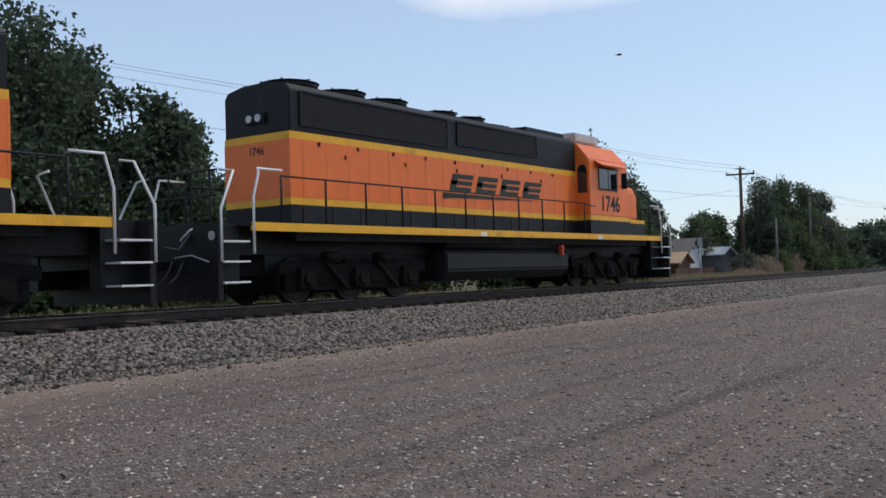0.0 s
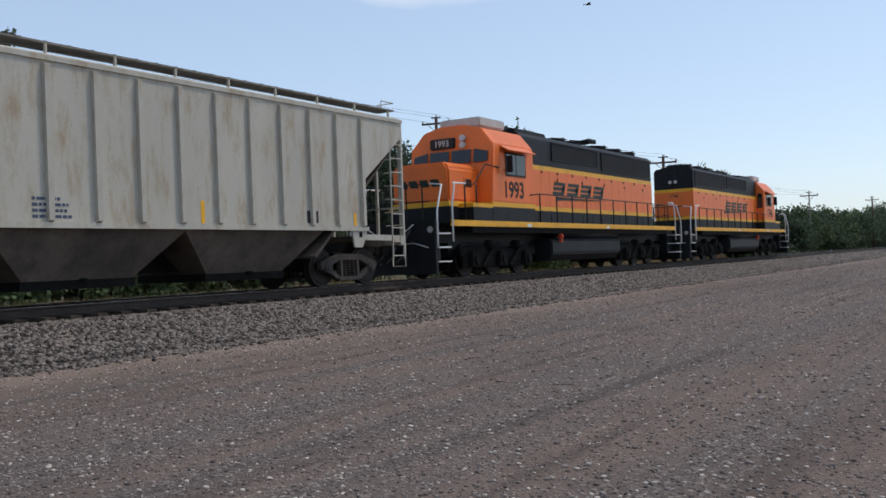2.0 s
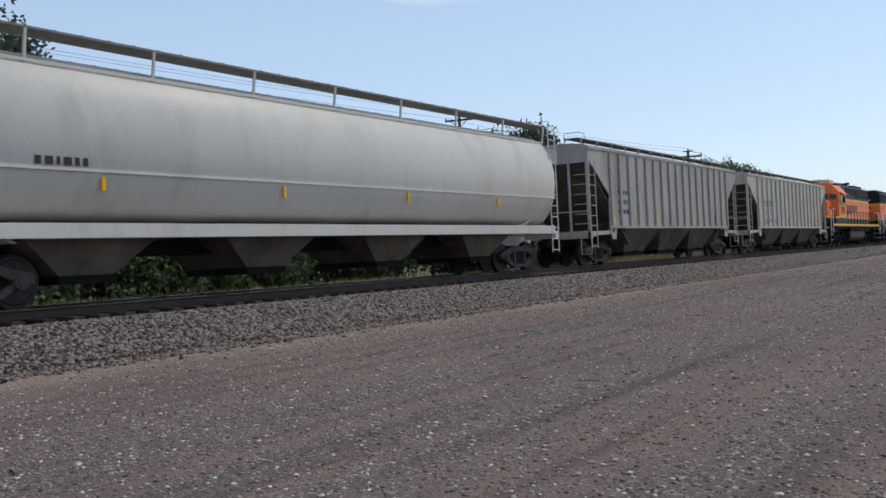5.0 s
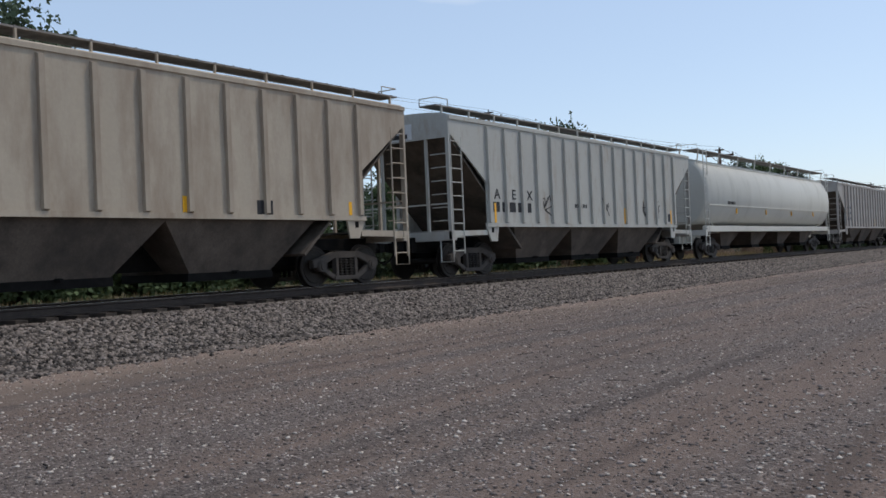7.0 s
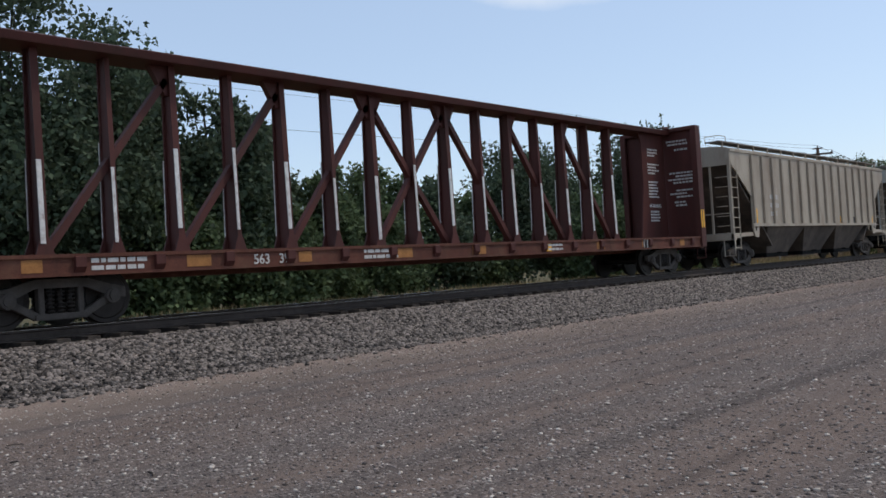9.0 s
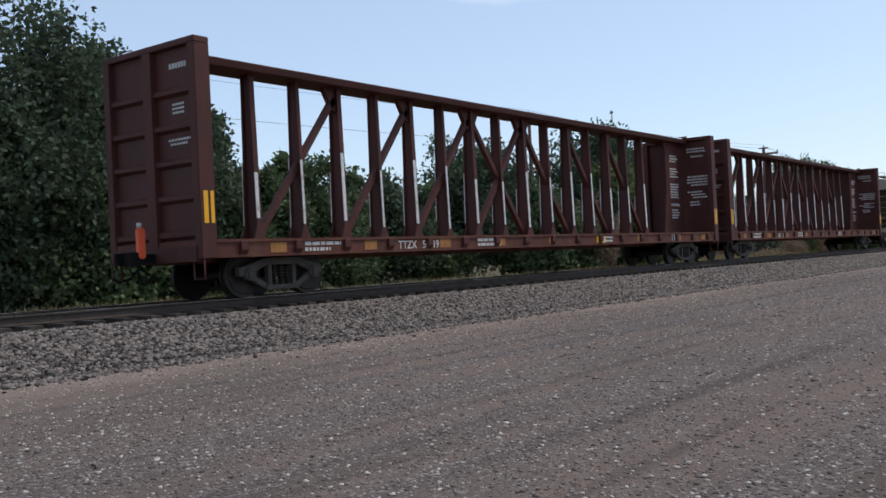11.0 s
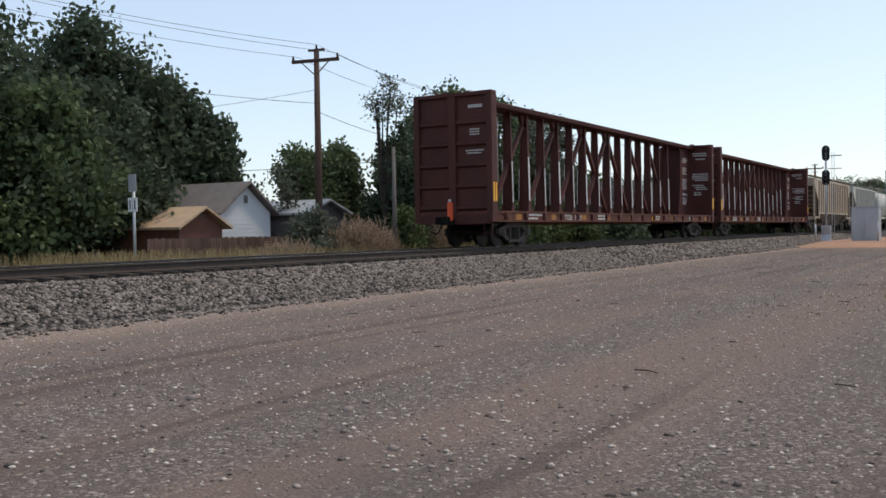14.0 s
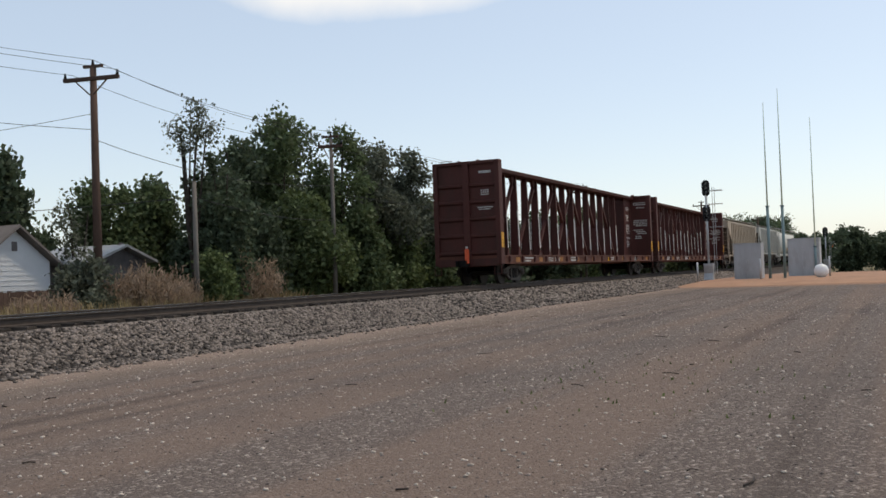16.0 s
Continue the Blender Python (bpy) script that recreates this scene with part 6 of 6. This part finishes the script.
# ---- houses and yard ----
def gable_house(x0, x1, y0, y1, eave, ridge, wall, roof, label):
    """ridge along x; the gable at x1 faces the track"""
    t = thing("house", pose((x0 + x1) / 2, (y0 + y1) / 2, 0), label, "house", "houses beyond the track")
    hx, hy = (x1 - x0) / 2, (y1 - y0) / 2
    for e in (-1, 1):
        bm = bmesh.new()
        prism_x(bm, [(-hy, 0), (hy, 0), (hy, eave), (0, ridge), (-hy, eave)], e * hx, e * (hx - 0.12))
        w = part("gable_wall", bm, wall, t)
        bm = bmesh.new()
        n = int(ridge / 0.16)
        for k in range(1, n):
            z = k * 0.16
            half = hy if z < eave else hy * (ridge - z) / (ridge - eave)
            if half > 0.1:
                box(bm, *sorted((e * hx, e * (hx + 0.012))), -half, half, z, z + 0.018)
        part("siding_lap", bm, wall, w)
        bm = bmesh.new()
        box(bm, -hx + 0.13, hx - 0.13, *sorted((e * hy, e * (hy - 0.12))), 0, eave)
        part("side_wall", bm, wall, t)
        bm = bmesh.new()
        d = Vector((0, e * hy, eave - ridge)).normalized()
        a, b = Vector((0, 0, ridge + 0.05)), Vector((0, e * hy, eave + 0.05)) + d * 0.3
        for xa, xb in ((-hx - 0.3, hx + 0.3),):
            v = [bm.verts.new(p) for p in ((xa, a.y, a.z), (xb, a.y, a.z), (xb, b.y, b.z), (xa, b.y, b.z), (xa, a.y, a.z + 0.09), (xb, a.y, a.z + 0.09), (xb, b.y, b.z + 0.09), (xa, b.y, b.z + 0.09))]
            for f in ((3, 2, 1, 0), (4, 5, 6, 7), (0, 1, 5, 4), (1, 2, 6, 5), (2, 3, 7, 6), (3, 0, 4, 7)):
                bm.faces.new([v[i] for i in f])
        part("roof", bm, roof, t)
    bm = bmesh.new()
    box(bm, hx + 0.012, hx + 0.03, -0.1, 0.1, eave + 0.35, eave + 0.65)
    part("gable_vent", bm, SHEDW, t)
    return t


gable_house(-29.6, -25.6, 64.3, 67.1, 2.20, 3.25, SIDINGW, ROOFGREY, "small white-sided house with grey-brown shingle roof")
gable_house(-29.4, -25.2, 61.9, 64.0, 1.65, 2.25, WALLRED, ROOFTAN, "low red-brown outbuilding with sunlit orange-tan roof")
gable_house(-27.0, -24.3, 67.8, 70.2, 2.15, 2.60, SHEDW, TIN, "weathered grey shed with tin roof")
gable_house(-24.8, -23.6, 86.0, 87.4, 1.3, 1.5, TIN, TIN, "small pale metal storage shed")
fence = thing("fence", pose(-24.6, 62, 0), "weathered brown board fence before the houses", "fence")
board = cached("fence_board", lambda q: box(q, -0.015, 0.015, -0.07, 0.07, 0, 1.25), FENCEW)
for k in range(60):
    shared("board", board, fence, pose(0, -2 + k * 0.15, 0.02 * math.sin(k * 3.7)))
bm = bmesh.new()
for z in (0.35, 1.0):
    box(bm, -0.06, -0.02, -2.1, 7.0, z, z + 0.08)
part("rail", bm, FENCEW, fence)

# track-side sign post
post = thing("track_sign", pose(-26.3 + 4.6, 56.9, 0), "grey metal trackside post with small square plates", "sign")
bm = bmesh.new()
cyl(bm, (0, 0, 0), (0, 0, 3.0), 0.045, 10)
part("post", bm, SILVER, post)
bm = bmesh.new()
box(bm, -0.16, 0.16, -0.05, -0.03, 2.62, 3.12)
part("upper_plate", bm, SILVER, post, "dull grey plate seen from behind", bevel=0.004)
for s in (-1, 1):
    bm = bmesh.new()
    box(bm, s * 0.10 - 0.085, s * 0.10 + 0.085, -0.05, -0.03, 2.05, 2.45)
    part("number_plate", bm, WHITEP, post, "white plate")
    bm = bmesh.new()
    box(bm, s * 0.10 - 0.02, s * 0.10 + 0.02, -0.056, -0.05, 2.12, 2.38)
    part("small_print", bm, INKBLACK, post)


# ---- signal site ----
SY = 110.0
pad = bmesh.new()
a = [pad.verts.new(p) for p in ((-12.2, SY - 10, 0.004), (8, SY - 6, 0.004), (8, SY + 24, 0.004), (-12.2, SY + 24, 0.004))]
b = [pad.verts.new(p) for p in ((-11.6, SY - 4, 0.25), (6, SY - 1, 0.25), (6, SY + 20, 0.25), (-11.6, SY + 20, 0.25))]
for i in range(4):
    pad.faces.new((a[i], a[(i + 1) % 4], b[(i + 1) % 4], b[i]))
pad.faces.new(b)
tagged(part("dirt_pad", pad, material("reddish_dirt", (0.36, 0.20, 0.125), 0.95, vary=0.2, scale=0.6, fine=12, bump=0.4, dirt=(0.20, 0.15, 0.10), dirt_amount=0.35)), "low graded pad of reddish dirt", "dirt", kind="structure")
G = 0.25


def signal(x, y, height, label, heads=2):
    t = thing("railway_signal", pose(x, y, G), label, "signal", "signals by the track")
    bm = bmesh.new()
    cyl(bm, (0, 0, 0), (0, 0, height - 0.6), 0.07, 12)
    part("mast", bm, SILVER, t)
    bm = bmesh.new()
    prism_x(bm, [(-0.4, 0), (0.4, 0), (0.16, 0.45), (0.3, 0.95), (0.3, 1.1), (-0.3, 1.1), (-0.3, 0.95), (-0.16, 0.45)], -0.3, 0.3)
    part("base_case", bm, CABINET, t)
    for k in range(heads):
        z = height - 0.55 - k * 1.72
        bm = bmesh.new()
        n = 16
        o = [(0.27 * math.cos(math.tau * i / n), z + 0.27 * math.sin(math.tau * i / n) + (0.28 if math.sin(math.tau * i / n) >= 0 else -0.28)) for i in range(n)]
        prism_y(bm, o, -0.06, -0.03)
        head = part("signal_head", bm, SIGNALB, t, "black oval backplate with lamps")
        for dz in (-0.28, 0, 0.28):
            bm = bmesh.new()
            cyl(bm, (0, -0.06, z + dz), (0, -0.09, z + dz), 0.09, 12)
            part("lens", bm, GLASS, head)
            bm = bmesh.new()
            cyl(bm, (0, -0.06, z + dz + 0.01), (0, -0.30, z + dz - 0.01), 0.12, 12, 0.11, False)
            part("hood", bm, SIGNALB, head)
    bm = bmesh.new()
    for z in (height - 0.75, height - 1.65, height - 3.2):
        box(bm, 0.1, 1.0, 0.1, 0.6, z, z + 0.03)
    for x_ in (0.35, 0.5):
        beam(bm, (x_, 0.3, 0.4), (x_, 0.3, height - 0.5), 0.03, 0.03)
    tube(bm, [(0.4, 0.1, height - 0.7), (1.0, 0.1, height - 0.7), (1.0, 0.6, height - 0.7)], 0.014)
    part("service_platform", bm, SILVER, t)
    return t


signal(-11.8, SY, 6.75, "two-headed railway signal on a silver mast")
signal(-7.5, SY + 46, 4.6, "distant single-headed railway signal", 1)


def cabinet(x, y, w, d, h, label):
    t = thing("equipment_cabinet", pose(x, y, G), label, "cabinet", "trackside cabinets")
    bm = bmesh.new()
    box(bm, -w / 2, w / 2, -d / 2, d / 2, -0.02, h)
    box(bm, -w / 2 - 0.05, w / 2 + 0.05, -d / 2 - 0.05, d / 2 + 0.05, h, h + 0.06)
    part("body", bm, CABINET, t, bevel=0.015)
    for s in (-1, 1):
        bm = bmesh.new()
        box(bm, s * w * 0.24 - w * 0.22, s * w * 0.24 + w * 0.22, -d / 2 - 0.025, -d / 2, 0.2, h - 0.1)
        dr = part("door", bm, CABINET, t, bevel=0.006)
        bm = bmesh.new()
        box(bm, s * 0.08 - 0.015, s * 0.08 + 0.015, -d / 2 - 0.06, -d / 2 - 0.025, h * 0.45, h * 0.55)
        part("handle", bm, SILVER, dr)
    return t


cabinet(-9.25, SY + 0.5, 1.75, 1.4, 2.3, "tall galvanised signal equipment cabinet")
cabinet(-6.3, SY + 7, 2.1, 1.8, 2.6, "pale galvanised equipment hut")


def whip_mast(x, y, foot, top, label):
    t = thing("antenna_mast", pose(x, y, G), label, "antenna mast", "antenna masts by the signal")
    bm = bmesh.new()
    cyl(bm, (0, 0, 0), (0, 0, foot), 0.09, 10)
    cyl(bm, (0, 0, foot), (0, 0, foot + 0.08), 0.13, 10)
    part("pipe", bm, MASTB, t)
    bm = bmesh.new()
    cyl(bm, (0, 0, foot + 0.08), (0, 0, top - G), 0.055, 8, 0.02)
    part("whip", bm, MASTG, t, "slender pale green fibreglass whip")


whip_mast(-7.7, SY - 1.5, 4.6, 11.6, "slender pale green antenna mast on a steel pipe")
whip_mast(-6.85, SY - 1, 4.6, 12.5, "slender pale green antenna mast on a steel pipe")
whip_mast(-5.5, SY + 6, 2.0, 11.4, "slender pale green antenna mast behind the hut")
tank = thing("white_ball_tank", pose(-4.6, SY - 2, G - 0.05), "round white tank resting on the dirt", "tank")
bm = bmesh.new()
bmesh.ops.create_uvsphere(bm, u_segments=28, v_segments=16, radius=0.44)
bmesh.ops.translate(bm, verts=bm.verts, vec=(0, 0, 0.44))
for f in bm.faces:
    f.smooth = True
part("shell", bm, BALLW, tank)
bm = bmesh.new()
cyl(bm, (0, 0, 0.86), (0, 0, 0.93), 0.09, 12)
part("valve", bm, SILVER, tank)
mk = thing("marker_post", pose(-4.3, SY + 1, G), "short grey steel marker post", "post", "marker posts")
bm = bmesh.new()
cyl(bm, (0, 0, 0), (0, 0, 1.3), 0.06, 10)
part("post", bm, SILVER, mk)
copy_thing(mk, pose(-8.1, SY - 3.0, 0.24))
copy_thing(mk, pose(-12.0, SY - 3.0, 0.15))

# ---- small things on the lot ----
def twigs():
    rng = random.Random(3)
    bm = bmesh.new()
    for k in range(90):
        x, y = rng.uniform(-10, 2), rng.choice((rng.uniform(3, 30), rng.uniform(46, 70)))
        a, l = rng.uniform(0, math.tau), rng.uniform(0.06, 0.3)
        p = Vector((x, y, 0.012))
        m = p + Vector((math.cos(a) * l / 2, math.sin(a) * l / 2, rng.uniform(0, 0.02)))
        q = m + Vector((math.cos(a + 0.4) * l / 2, math.sin(a + 0.4) * l / 2, 0))
        tube(bm, [p, m, q], rng.uniform(0.004, 0.009), 4)
    tagged(part("twigs", bm, TWIG), "dark broken twigs lying on the gravel", "twigs", kind="stuff")


twigs()
make_ballast_stones()
make_gravel()

# the bird
bird = tagged(new("bird"), "dark bird gliding with spread wings", "bird")
bm = bmesh.new()
bmesh.ops.create_uvsphere(bm, u_segments=10, v_segments=8, radius=0.12)
bmesh.ops.scale(bm, verts=bm.verts, vec=(0.8, 2.2, 0.7))
part("body", bm, BIRDM, bird)
for s in (-1, 1):
    bm = bmesh.new()
    prof = [(s * 0.05, 0.12, 0), (s * 0.34, 0.17, 0.10), (s * 0.62, 0.0, 0.06), (s * 0.36, -0.06, 0.09), (s * 0.05, -0.12, 0)]
    a = [bm.verts.new(p) for p in prof]
    b = [bm.verts.new((p[0], p[1], p[2] + 0.015)) for p in prof]
    for i in range(5):
        bm.faces.new((a[i], a[(i + 1) % 5], b[(i + 1) % 5], b[i]))
    bm.faces.new(a[::-1])
    bm.faces.new(b)
    part("wing", bm, BIRDM, bird)
bm = bmesh.new()
prism_x(bm, [(-0.22, -0.01), (-0.45, -0.02), (-0.45, 0.01), (-0.22, 0.02)], -0.07, 0.07)
part("tail", bm, BIRDM, bird)

# wooden ties, the nearest each on its own
tie = cached("tie", lambda q: box(q, -1.30, 1.30, -0.115, 0.115, -0.16, 0.0), TIEWOOD, 0.008)
for k in range(200):
    shared("tie", tie, track, pose(TRACK_X + 0.02 * math.sin(k * 5.1), 2 + k * 0.55, RAIL_Z - 0.172, 0, 0, 0.6 * math.sin(k * 2.7)))
bm = bmesh.new()
for k in range(-620, 540):
    y = 112 + k * 0.55
    if 1.8 < y < 111.9:
        continue
    box(bm, TRACK_X - 1.3, TRACK_X + 1.3, y - 0.115, y + 0.115, RAIL_Z - 0.33, RAIL_Z - 0.172)
part("far_ties", bm, TIEWOOD, track)["kind"] = "stuff"


# ---- what moves ----
def motions():
    for ob, off, turn in CARS:
        walk(ob, [(t, pose(TRACK_X, s + off, RAIL_Z, 0, 0, turn)) for t, s in TRAIN])
    walk(bird, [(0.0, pose(-37.5, 80, 20.9, 0, 12, -60)), (0.5, pose(-37.1, 80, 21.9, 0, 5, -65)), (1.0, pose(-35.9, 80, 22.35, 0, -6, -70)), (1.5, pose(-33.8, 80, 22.9, 0, 10, -60)), (2.0, pose(-33.1, 80, 23.8, 0, 5, -60)), (6.0, pose(-20, 90, 40, 0, 5, -60)), (16.0, pose(40, 140, 90, 0, 5, -60))])
    # wheels of one size turn alike, so they take one set of keys
    done = {}
    for w, r in WHEELS:
        back = w.parent.parent is L2
        key = (r, back)
        if key not in done:
            step = 16.4 / FPS / r * (1 if back else -1)
            walk(w, [(k / FPS, Matrix.Rotation(step * k, 4, "X")) for k in range(16 * FPS + 1)])
            done[key] = w
        else:
            first = done[key].animation_data
            w.rotation_mode = "QUATERNION"
            w.animation_data_create()
            w.animation_data.action = first.action
            w.animation_data.action_slot = first.action_slot


motions()
